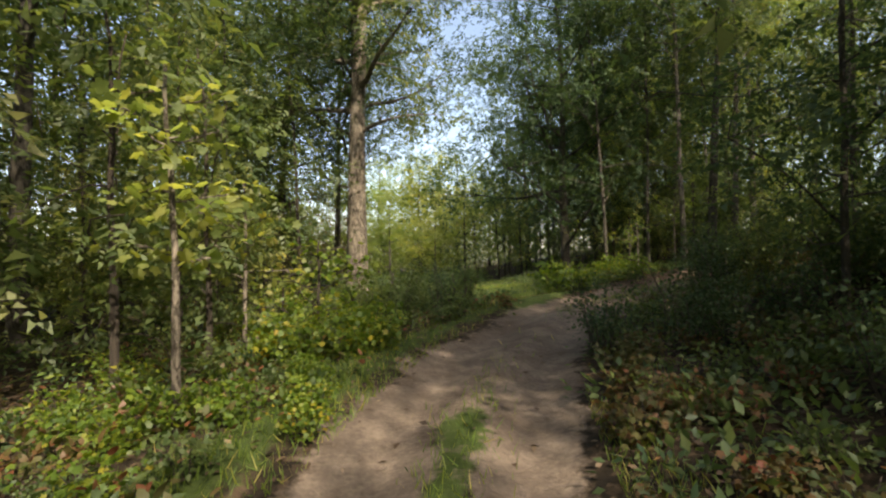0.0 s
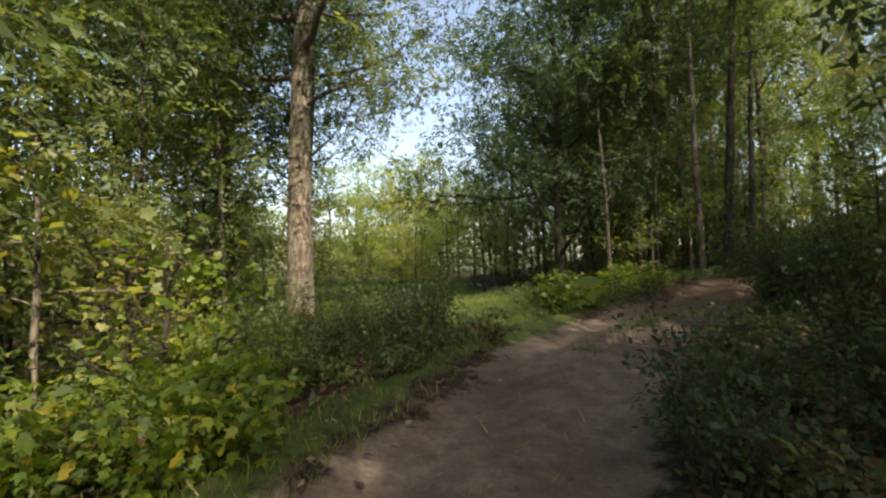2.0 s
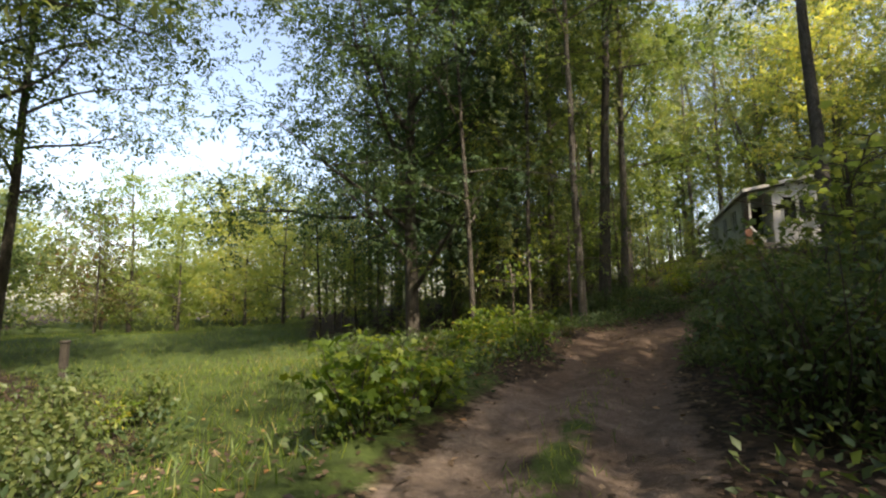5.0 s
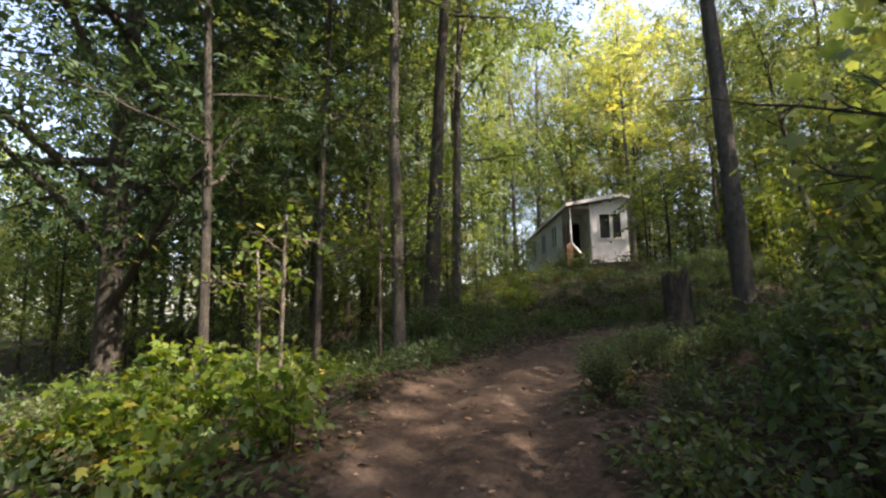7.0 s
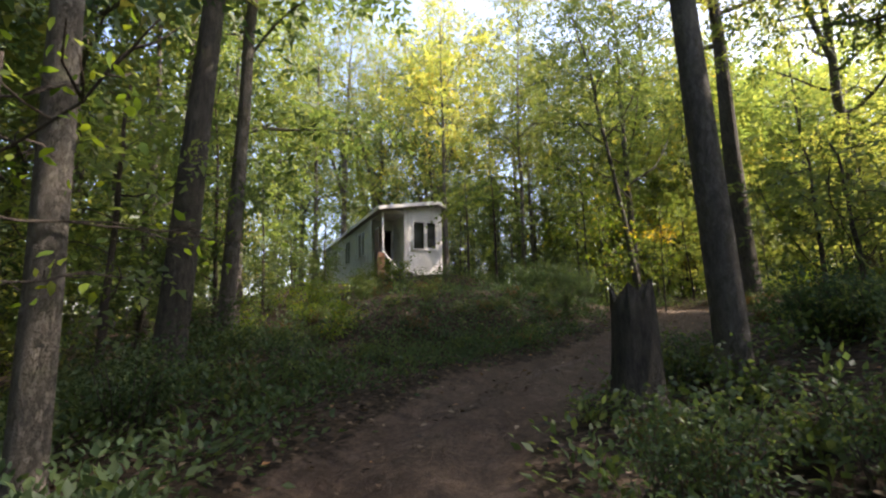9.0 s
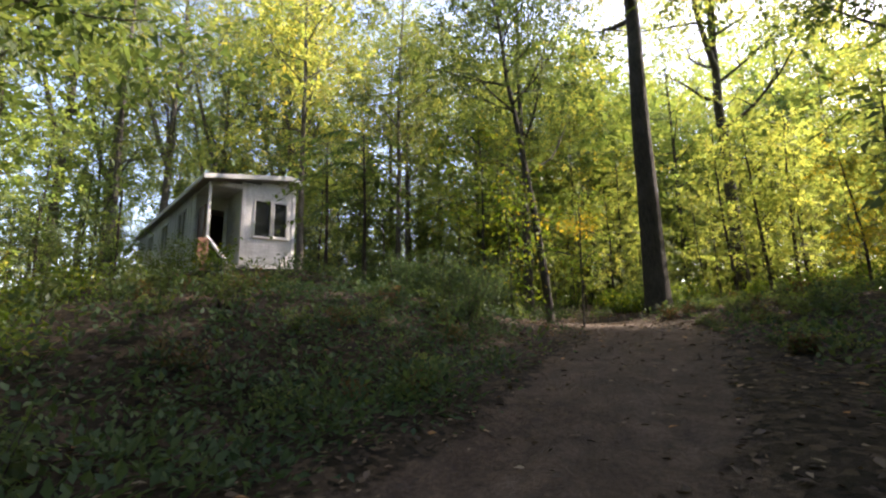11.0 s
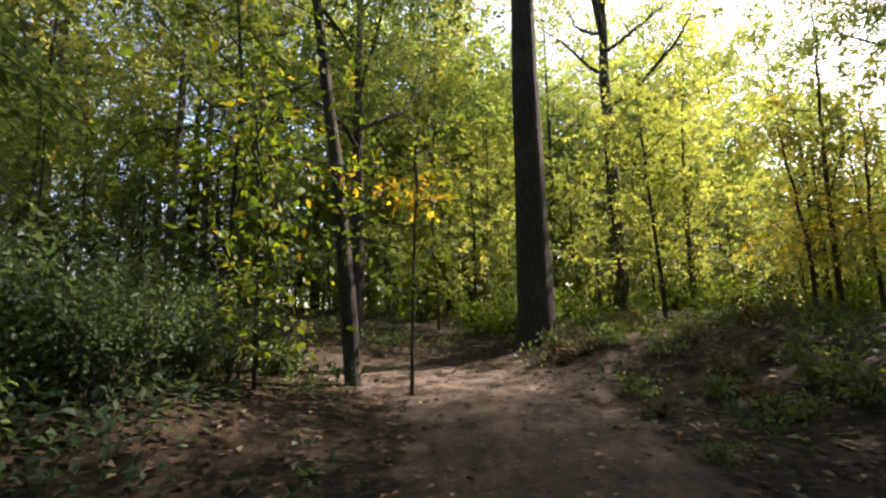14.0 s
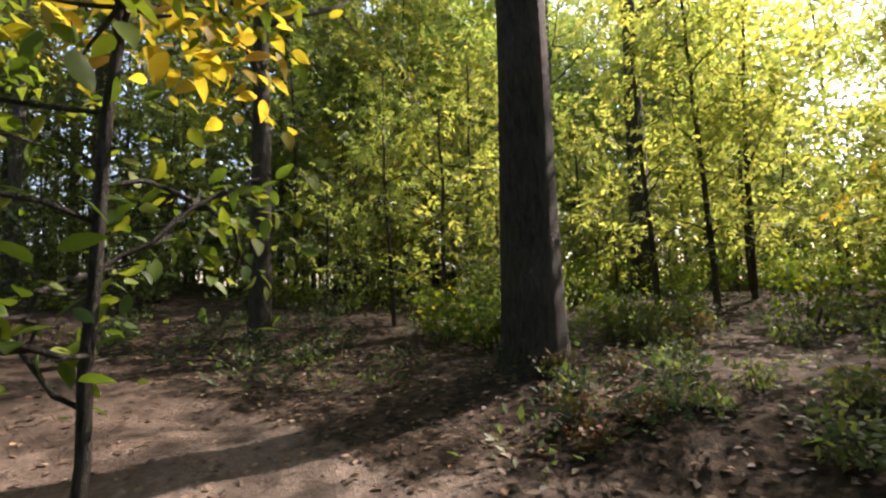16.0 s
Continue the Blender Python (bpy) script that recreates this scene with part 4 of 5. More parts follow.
# stretches of the plan: x and y from and to, how many, which kinds
for x0, x1, y0, y1, n, kinds, size in [
        (-1.9, -0.7, 2.6, 5.4, 14, (0, 0, 4), 0.38), (-4.5, -1.2, 0.6, 4.2, 34, (0, 0, 4, 3, 0), 0.5), (-4.5, -1.3, 4.0, 8.5, 26, (0, 0, 1, 3), 0.6), (-1.5, 0.3, 7.0, 11.0, 34, (1, 2, 1, 5, 1), 0.62), (-2.4, -0.9, 4.9, 7.4, 20, (0, 0, 0, 1), 0.68),
        (-4.5, -1.5, 8.5, 13, 16, (1, 0, 1), 0.8), (-2.6, 0.7, 9.8, 14.2, 30, (1, 1, 4, 0, 1), 0.75), (-4.5, -2.6, 13.5, 17, 8, (1, 4), 0.6),
        (0.7, 2.0, -0.5, 4.0, 30, (4, 3, 3, 3), 0.5), (1.0, 3.2, 2.0, 8.4, 40, (2, 4, 3, 3, 1), 0.55), (2.4, 6.0, -1.5, 8.0, 36, (2, 1, 3, 3, 3), 0.62),
        (2.5, 4.2, 10.2, 11.7, 24, (1, 0, 1, 0), 0.8), (1.75, 2.5, 8.9, 9.7, 7, (1, 4, 1), 0.6), (3.4, 5.0, 11.4, 13.5, 12, (0, 1, 4), 0.6),
        (4.6, 7.6, 13.6, 16.6, 17, (0, 0, 1), 0.85), (4.6, 7.6, 13.4, 16.6, 12, (0, 4, 3), 0.5), (5.0, 9.5, 7.0, 11.4, 30, (2, 3, 1, 5), 0.85), (7.0, 13.0, 9.6, 12.4, 30, (4, 2, 1, 3, 1), 0.62), (14.0, 20.0, 10.6, 12.3, 18, (4, 3, 4), 0.42), (7.8, 12.6, 11.6, 13.7, 34, (4, 2, 3, 2, 3), 0.4),
        (3.4, 5.0, 2.0, 6.2, 10, (2, 5, 2), 0.7), (8.0, 13.0, 16.9, 20.0, 20, (1, 4, 3, 2), 0.7), (13, 19, 17.2, 21, 22, (1, 0, 4, 3), 0.6), (15.5, 20.5, 20.5, 24.5, 16, (0, 0, 5, 1), 0.8),
        (17.5, 20.4, 14.9, 16.8, 26, (2, 2, 2, 1), 0.62), (13.5, 17.6, 15.4, 17.4, 14, (4, 3, 4), 0.5), (24.3, 26.6, 8.4, 11.2, 20, (0, 4, 0, 1), 0.7), (21.8, 24.0, 9.6, 11.2, 12, (4, 4, 3), 0.45),
        (13.0, 22.0, 8.6, 11.4, 26, (3, 1, 4, 4), 0.6), (19.2, 22.0, 14.6, 16.0, 8, (1, 1), 0.8), (24.6, 30.0, 8.6, 14.5, 18, (0, 5, 0), 0.9), (20.5, 24.5, 7.2, 9.4, 8, (3, 4), 0.8),
        (24, 33, 2, 9, 26, (0, 0, 1), 1.0), (21.0, 23.6, 15.4, 19.0, 12, (4, 2, 1), 0.6), (25.6, 31.0, 14.0, 19.0, 12, (5, 1, 0), 0.9)]:
    for _ in range(n):
        x, y = random.uniform(x0, x1), random.uniform(y0, y1)
        if track_off(x, y) > (0.95 if size < 0.65 else 1.25) and glade(x, y) < 0.1:
            bushes.append((track_off(x, y), random.choice(kinds), x, y, random.uniform(0.7, 1.2) * size))
bushes.sort()
for d, k, x, y, size in bushes[:285]:
    shrub(k, x, y, size)
joined_plants("undergrowth", [(THIN[k], stand(x, y, 7.0 * x, size)) for d, k, x, y, size in bushes[285:]], "dense leafy undergrowth between the trees")

# thickets of young growth, too dense to count
def thicket(name, n, x0, x1, y0, y1, kinds, label, low=0.7, high=1.2, gap=0.55):
    items, at = [], []
    for _ in range(n * 30):
        x, y = random.uniform(x0, x1), random.uniform(y0, y1)
        if len(items) >= n or track_off(x, y) < 3.4 or in_house(x, y, 1.2) or glade(x, y) > -0.4 or not open_view(x, y, 0.6) or any((x - a) ** 2 + (y - b) ** 2 < gap for a, b in at):
            continue
        at.append((x, y))
        items.append((SAP[random.choice(kinds)], stand(x, y, random.uniform(0, 6.28), random.uniform(low, high))))
    joined_plants(name, items, label)


thicket("yellow_thicket", 95, 26, 41, -8, 13, (0, 2, 2, 1, 2, 0), "dense sunlit thicket of yellow-green saplings")
thicket("green_thicket", 34, 27, 38, 12, 23, (1, 2, 3, 0), "thicket of green and yellowing saplings")
thicket("shaded_thicket", 46, -14, -4.6, 2, 20, (1, 3, 3, 3), "dark shaded thicket of green saplings")
thicket("wood_thicket", 22, 4, 17, 20, 32, (1, 3, 4, 3), "green saplings crowding the shaded wood")
thicket("slope_thicket", 26, 19, 40, 25, 40, (0, 2, 3, 0), "yellow-green saplings behind the house")

# ---------------------------------------------------------------- the abandoned trailer home
def siding_mat():
    m, nodes, links = node_mat("white_clapboard")
    p = nodes["Principled BSDF"]
    n, big, streak = noise_node(nodes, links, 40, 4), noise_node(nodes, links, 2.2, 6, 0.7), noise_node(nodes, links, 5, 5, 0.6, (2.5, 2.5, 0.25))
    r = ramp(nodes, [(0.35, (0.42, 0.42, 0.41)), (0.6, (0.66, 0.66, 0.65))])
    links.new(n.outputs[0], r.inputs[0])
    dirt = ramp(nodes, [(0.48, (0, 0, 0)), (0.72, (1, 1, 1))])
    links.new(mixrgb(nodes, links, 0.5, big.outputs[0], streak.outputs[0]), dirt.inputs[0])
    links.new(mixrgb(nodes, links, math_node(nodes, links, "MULTIPLY", dirt.outputs[0], 0.6), r.outputs[0], (0.2, 0.2, 0.16)), p.inputs["Base Color"])
    p.inputs["Roughness"].default_value = 0.62
    return m


M_clap = siding_mat()
M_blue = plain_mat("blue_grey_siding", (0.41, 0.44, 0.42), 0.6, 0.15, 14, stain_amount=0.5)
M_trim = plain_mat("white_trim", (0.58, 0.58, 0.56), 0.55, 0.12, 18, stain_amount=0.35)
M_brown = plain_mat("brown_door", (0.1, 0.055, 0.035), 0.6, 0.3, 16)
M_inner = plain_mat("dark_interior", (0.07, 0.06, 0.05), 0.9, 0.3, 5)
M_orange = plain_mat("orange_panel", (0.19, 0.085, 0.05), 0.75, 0.3, 10)
M_roof = plain_mat("roof_sheet", (0.3, 0.3, 0.28), 0.55, 0.2, 8, stain=(0.07, 0.08, 0.04), stain_amount=0.7)
M_tyre = plain_mat("black_rubber", (0.025, 0.025, 0.025), 0.8, 0.2, 20, stain_amount=0.3)
M_porch = plain_mat("grey_planks", (0.2, 0.18, 0.155), 0.85, 0.3, 10)


def glass_mat():
    m, nodes, links = node_mat("dusty_glass")
    p = nodes["Principled BSDF"]
    p.inputs["Base Color"].default_value = (0.03, 0.035, 0.035, 1)
    p.inputs["Roughness"].default_value = 0.12
    p.inputs["Transmission Weight"].default_value = 0.35
    return m


M_glass = glass_mat()
_CUBE = [(0, 1, 3, 2), (4, 6, 7, 5), (0, 4, 5, 1), (2, 3, 7, 6), (0, 2, 6, 4), (1, 5, 7, 3)]


def boxes(name, items, mat, parent, label="", bevel=0.006):
    """One mesh of boxes with worn edges: (u0, u1, v0, v1, z0, z1) in the parent's own axes."""
    bm = bmesh.new()
    for u0, u1, v0, v1, z0, z1 in items:
        vs = [bm.verts.new((u, v, z)) for u in (u0, u1) for v in (v0, v1) for z in (z0, z1)]
        for f in _CUBE:
            bm.faces.new([vs[i] for i in f])
    bmesh.ops.recalc_face_normals(bm, faces=bm.faces)
    if bevel:
        bmesh.ops.bevel(bm, geom=list(bm.edges), offset=bevel, segments=1, affect="EDGES")
    me = bpy.data.meshes.new(name)
    bm.to_mesh(me)
    bm.free()
    me.materials.append(mat)
    return part(name, me, parent, label)


home = new("trailer_home")
home.matrix_world = Matrix(((HW.x, HS.x, 0, HC.x), (HW.y, HS.y, 0, HC.y), (0, 0, 1, 0), (0, 0, 0, 1)))
tagged(home, "abandoned white clapboard trailer home with open doorway, overgrown", "house")
LEN, WID, FLOOR = 12.5, 2.8, 4.35


def eave(u):
    """Height of the wall's top across the end."""
    return 6.93 + 0.42 * u / 2.5 if u < 2.5 else 7.35 - 0.3 * (u - 2.5)


# end wall: clapboards between the openings, each lapped over the next
cv, cf = [], []
z, bh = 4.05, 0.105
while z < 7.4:
    spans = [(1.05, WID)]
    if 5.3 - bh < z < 6.58:
        spans = [(1.05, 1.4), (2.55, WID)]
    if z > 6.8:
        spans = [(0.0, WID)]
    for u0, u1 in spans:
        u0 = max(u0, (z + bh - 6.93) / 0.168) if z + bh > 6.93 else u0
        if u0 < u1 - 0.05:
            n = len(cv)
            cv += [(u0, -0.004, z + bh), (u1, -0.004, z + bh), (u1, -0.022, z), (u0, -0.022, z), (u0, 0.0, z), (u1, 0.0, z)]
            cf += [(n, n + 3, n + 2, n + 1), (n + 3, n + 4, n + 5, n + 2)]
    z += bh
part("siding", mesh_of("siding", cv, cf, M_clap), home, "peeling white clapboard siding")
boxes("end_wall", [(1.05, 1.4, 0.0, 0.1, 4.05, 6.85), (1.4, 2.55, 0.0, 0.1, 4.05, 5.3), (1.4, 2.55, 0.0, 0.1, 6.58, 6.85), (2.55, WID, 0.0, 0.1, 4.05, 6.85),
                   (0.0, WID, 0.0, 0.1, 6.85, 6.92), (0.55, WID, 0.0, 0.1, 6.92, 7.0), (1.1, WID, 0.0, 0.1, 7.0, 7.1), (1.8, WID - 0.02, 0.0, 0.1, 7.1, 7.22)], M_clap, home, bevel=0)
boxes("corner_trim", [(WID - 0.09, WID + 0.025, -0.035, 0.09, 4.05, 7.2)], M_trim, home)
boxes("corner_trim", [(1.0, 1.1, -0.035, 0.12, 4.3, 6.84)], M_trim, home)
# the recessed porch at the corner
boxes("porch_floor", [(0.0, 1.05, 0.02, 1.5, FLOOR - 0.1, FLOOR)], M_porch, home)
boxes("porch_side", [(1.02, 1.1, 0.1, 1.5, FLOOR, 6.85)], M_blue, home)
boxes("porch_back", [(0.0, 0.16, 1.5, 1.58, FLOOR, 6.85), (0.92, 1.05, 1.5, 1.58, FLOOR, 6.85), (0.16, 0.92, 1.5, 1.58, 6.38, 6.85)], M_blue, home)
boxes("porch_ceiling", [(0.0, 1.05, 0.1, 1.5, 6.83, 6.9)], M_blue, home)
boxes("porch_post", [(0.0, 0.09, 0.0, 0.09, FLOOR - 0.1, 6.86)], M_trim, home, "weathered pinkish-white post")
door = boxes("door", [(0.1, 0.15, 0.75, 1.5, FLOOR + 0.02, 6.36)], M_brown, home, "brown door standing open")
boxes("door_handle", [(0.15, 0.2, 0.82, 0.87, 5.35, 5.4)], M_roof, door, "tarnished door handle", 0.012)
boxes("inner_room", [(0.0, WID - 0.1, 4.3, 4.36, FLOOR, 6.85), (0.0, WID - 0.1, 1.58, 4.3, FLOOR - 0.06, FLOOR)], M_inner, home, "dark empty room")

# long side wall: vertical panels with three windows
side, W1 = [], [(2.7, 3.9), (5.6, 6.7), (8.6, 9.6)]
cuts = [1.5] + [c for w in W1 for c in w] + [LEN]
for i in range(0, len(cuts), 2):
    side.append((0.0, 0.1, cuts[i], cuts[i + 1], 4.05, 6.95))
for a, b in W1:
    side += [(0.0, 0.1, a, b, 4.05, 5.35), (0.0, 0.1, a, b, 6.6, 6.95)]
boxes("side_wall", side, M_blue, home, "shaded blue-grey side wall", bevel=0)
for v in np.arange(1.6, LEN, 0.4):
    if not any(a - 0.06 < v < b + 0.04 for a, b in W1):
        boxes("batten", [(-0.018, 0.0, v, v + 0.04, 4.05, 6.93)], M_blue, home, bevel=0.004)
boxes("back_wall", [(0.0, WID, LEN, LEN + 0.1, 4.05, 7.0)], M_blue, home, bevel=0)
boxes("far_wall", [(WID - 0.1, WID, 0.1, LEN, 4.05, 7.1)], M_clap, home, bevel=0)


def sash_window(u0, u1, z0, z1, on_side=None):
    """A sliding window in the end wall, or, given its span, in the side wall."""
    w = 0.045
    if on_side is None:
        fr = boxes("window", [(u0, u0 + w, -0.045, 0.06, z0, z1), (u1 - w, u1, -0.045, 0.06, z0, z1), (u0, u1, -0.045, 0.06, z1 - w, z1), (u0 - 0.03, u1 + 0.03, -0.075, 0.06, z0 - 0.04, z0 + 0.02)], M_trim, home)
        mid = (u0 + u1) / 2 + 0.02
        boxes("mullion", [(mid - 0.035, mid + 0.02, -0.05, 0.04, z0, z1)], M_trim, fr)
        boxes("sash", [(mid + 0.06, mid + 0.1, -0.035, 0.02, z0, z1), (mid + 0.06, u1 - w, -0.035, 0.02, z0 + 0.02, z0 + 0.07)], M_trim, fr, "loose white sliding sash")
        boxes("pane", [(u0 + w, mid - 0.03, 0.02, 0.026, z0 + 0.02, z1 - w)], M_glass, fr, bevel=0)
        boxes("pane", [(mid + 0.09, u1 - w, 0.0, 0.006, z0 + 0.05, z1 - w)], M_glass, fr, bevel=0)
    else:
        a, b = on_side
        fr = boxes("window", [(-0.04, 0.06, a, a + w, z0, z1), (-0.04, 0.06, b - w, b, z0, z1), (-0.04, 0.06, a, b, z1 - w, z1), (-0.07, 0.06, a - 0.03, b + 0.03, z0 - 0.04, z0 + 0.02),
                              (-0.04, 0.04, (a + b) / 2 - 0.02, (a + b) / 2 + 0.02, z0, z1)], M_blue, home)
        boxes("pane", [(0.02, 0.026, a + w, b - w, z0 + 0.02, z1 - w)], M_glass, fr, bevel=0)


sash_window(1.4, 2.55, 5.3, 6.58)
for w in W1:
    sash_window(0, 0, 5.35, 6.6, w)

# roof: low, rising across the width, with a thick pale fascia
rv, rf = [], []
for v in (-0.28, LEN + 0.3):
    for u, zz in ((-0.22, 6.9), (2.52, 7.36), (WID + 0.1, 7.23)):
        rv += [(u, v, zz), (u, v, zz + 0.16)]
for k in (0, 2):
    rf += [(k, k + 2, k + 8, k + 6), (k + 1, k + 7, k + 9, k + 3), (k, k + 1, k + 3, k + 2), (k + 6, k + 8, k + 9, k + 7)]
rf += [(0, 6, 7, 1), (4, 5, 11, 10)]
part("roof", mesh_of("roof", rv, rf, M_roof), home, "grey roof with moss and pale fascia")
fv, ff = [], []
for v in (-0.31, -0.283):
    for u, zz in ((-0.24, 6.88), (2.52, 7.34), (WID + 0.12, 7.215)):
        fv += [(u, v, zz + 0.03), (u, v, zz + 0.17)]
for k in (0, 2):
    ff += [(k, k + 2, k + 3, k + 1), (k + 6, k + 7, k + 9, k + 8), (k, k + 6, k + 8, k + 2), (k + 1, k + 3, k + 9, k + 7)]
part("fascia", mesh_of("fascia", fv, ff, M_trim), home, "pale weathered fascia board")
boxes("side_fascia", [(-0.25, -0.222, -0.28, LEN + 0.3, 6.92, 7.06)], M_trim, home)
boxes("skirting", [(0.02, WID - 0.02, 0.03, LEN, 3.5, 4.05)], M_inner, home, bevel=0)

steps = new("porch_steps")
steps.matrix_world = home.matrix_world.copy()
tagged(steps, "small grey porch steps with a white handrail and orange side panel", "steps")
for k in range(2):
    boxes("tread", [(0.05, 0.95, -0.32 * (k + 1), -0.32 * k - 0.01, FLOOR - 0.18 * (k + 1) - 0.05, FLOOR - 0.18 * (k + 1))], M_porch, steps)
boxes("side_panel", [(-0.32, -0.02, -0.42, -0.38, 3.95, 5.0)], M_orange, steps, "rusty orange side panel")
boxes("post", [(-0.07, 0.0, -0.1, -0.03, 3.95, 5.12)], M_porch, steps)
bm = bmesh.new()
V = [bm.verts.new(p) for p in ((-0.02, -0.06, 5.16), (0.05, -0.06, 5.16), (0.46, -0.6, 4.4), (0.39, -0.6, 4.4), (-0.02, -0.06, 5.08), (0.05, -0.06, 5.08), (0.46, -0.6, 4.3), (0.39, -0.6, 4.3))]
for f in ((0, 3, 2, 1), (4, 5, 6, 7), (0, 1, 5, 4), (1, 2, 6, 5), (2, 3, 7, 6), (3, 0, 4, 7)):
    bm.faces.new([V[i] for i in f])
rail = bpy.data.meshes.new("handrail")
bm.to_mesh(rail)
rail.materials.append(M_trim)
part("handrail", rail, steps, "white slanting handrail")


def tyre(x, y, tilt, turn):
    """An old tyre lying on the ground: a ring with a hollow and tread."""
    V, F, n, k = [], [], 28, 10
    for i in range(n):
        a = 2 * math.pi * i / n
        for j in range(k):
            b = 2 * math.pi * j / k
            r = 0.27 + 0.085 * math.cos(b) * (1.06 if i % 2 and math.cos(b) > 0.5 else 1)
            V.append((r * math.cos(a), r * math.sin(a), 0.09 * math.sin(b)))
    for i in range(n):
        for j in range(k):
            F.append((i * k + j, ((i + 1) % n) * k + j, ((i + 1) % n) * k + (j + 1) % k, i * k + (j + 1) % k))
    ob = new("tyre", mesh_of("tyre", V, F, M_tyre, True))
    ob.matrix_world = Matrix.Translation((x, y, gz(x, y) + 0.3)) @ Euler((tilt, 0, turn)).to_matrix().to_4x4()
    return tagged(ob, "old black tyre dumped among weeds by the house", "tyre", "dumped tyres")


pt = HC + HW * 1.35 - HS * 0.75
tyre(pt.x, pt.y, 1.2, 0.5)
pt = HC + HW * 0.85 - HS * 0.9
tyre(pt.x, pt.y, 1.0, -0.9)
pt = HC + HW * 1.9 - HS * 0.8
tyre(pt.x, pt.y, 1.2, 0.1)

# ---------------------------------------------------------------- single plants that stand out
def close_sapling(x, y, label, seed, mat=M_lime, bark=M_pale, **kw):
    args = dict(height=2.7, girth=0.05, crown_from=0.42, spread=0.6, count=240, leaf=0.15, shape=MAPLE_NEAR, limbs=10, root=False, reach_up=0.3)
    args.update(kw)
    return plant_from(grow_tree(seed, mat_leaf=mat, mat_bark=bark, **args), "sapling", stand(x, y), label, "sapling")


close_sapling(-1.98, 3.37, "young maple with bare pale stem, yellow-green leaves turning orange", 600, height=2.75, spread=0.4, count=330, leaf=0.095, reach_up=0.15)
close_sapling(-2.9, 6.6, "thin sapling with pale stem and few leaves", 601, height=2.6, spread=0.5, count=130, leaf=0.13)
close_sapling(6.07, 14.5, "thin pale-stemmed sapling with flat sprays of leaves", 602, mat=M_maple, height=1.75, girth=0.03, spread=0.3, count=80, leaf=0.085, limbs=6, shape=POINTED, crown_from=0.6, reach_up=0.1)
close_sapling(6.2, 15.4, "short pale-stemmed sapling with flat sprays of leaves", 603, mat=M_maple, height=1.6, girth=0.028, spread=0.32, count=90, leaf=0.085, limbs=6, shape=POINTED, crown_from=0.6, reach_up=0.1)
close_sapling(8.3, 16.6, "small sapling with flat sunlit leaf sprays", 607, mat=M_maple, height=2.6, girth=0.04, spread=0.8, count=300, leaf=0.075, shape=POINTED, crown_from=0.5, reach_up=0.1, bark=M_twig)
bend_sapling = close_sapling(20.62, 13.3, "crooked sapling with green leaves and a golden top beside the track", 604, mat=M_maple, bark=M_oak, height=2.9, girth=0.022, spread=0.6, count=520, leaf=0.08, crown_from=0.25, limbs=11, shape=OVATE, crook=2.0, lean=(0.05, -0.03))
part("crown", grow_tree(604, 2.5, 0.05, 0.75, 0.45, 190, 0.11, M_gold, M_oak, limbs=7, shape=OVATE, root=False, crook=2.0, lean=(0.2, -0.06), reach_up=0.2)[1], bend_sapling, "large golden-yellow leaves")
close_sapling(21.4, 15.3, "slender sapling with green and yellow leaves beside the track", 613, mat=M_maple, bark=M_oak, height=4.6, girth=0.06, spread=1.1, count=1500, leaf=0.1, crown_from=0.3, limbs=14, shape=None, crook=2.5)
close_sapling(20.3, 14.7, "leafy sapling with backlit green leaves beside the track", 610, mat=M_maple, bark=M_oak, height=2.9, girth=0.028, spread=0.9, count=1000, leaf=0.085, crown_from=0.22, shape=OVATE, crook=4.0)
close_sapling(10.2, 10.0, "sapling with bright yellow-green leaves beside the track", 606, height=2.6, spread=0.9, count=420, leaf=0.1, bark=M_twig)
close_sapling(8.2, 10.6, "sapling with broad yellow-green leaves", 609, height=2.2, spread=0.8, count=220, leaf=0.11, bark=M_twig)

close_sapling(-1.85, 6.6, "bushy maple sapling with sunlit yellow-green leaves", 611, height=1.6, girth=0.03, spread=0.6, count=300, leaf=0.085, crown_from=0.12, limbs=14, bark=M_twig, mat=M_maple)
close_sapling(-2.6, 7.3, "bushy maple sapling with sunlit yellowing leaves", 612, height=1.5, girth=0.035, spread=0.6, count=200, leaf=0.09, crown_from=0.15, limbs=14, bark=M_twig)


def reaching_twig():
    """A long thin stem that bends over the track and ends in three broad leaves."""
    root = new("sapling")
    root.matrix_world = stand(2.4, 5.1)
    tagged(root, "thin bent stem with three broad green leaves over the track", "sapling")
    z = gz(2.4, 5.1)
    stem = np.array([(0, 0, -0.1), (0.02, 0.0, 0.5), (-0.2, -0.08, 0.9), (-0.8, -0.35, 1.05), (-1.42, -0.65, 1.405 - z)])
    part("trunk", tri_mesh("trunk", *tube(stem, [0.009, 0.008, 0.006, 0.004, 0.002], 5), M_twig), root)
    P = np.array([stem[4], stem[4] + (-0.02, -0.02, -0.02), stem[4] + (0.12, 0.06, -0.02), stem[3]])
    D = np.array([(-0.9, 0.3, 0.05), (-0.5, -0.75, -0.25), (0.2, -0.95, 0.0), (-0.3, 0.9, 0.0)])
    part("crown", tri_mesh("crown", *leaves(P, D, np.array([(-0.2, -0.6, 0.8), (-0.5, -0.2, 0.8), (0, -0.3, 1), (0, 0, 1.0)]), np.array([0.12, 0.13, 0.07, 0.09]), OVATE), M_maple), root)


reaching_twig()


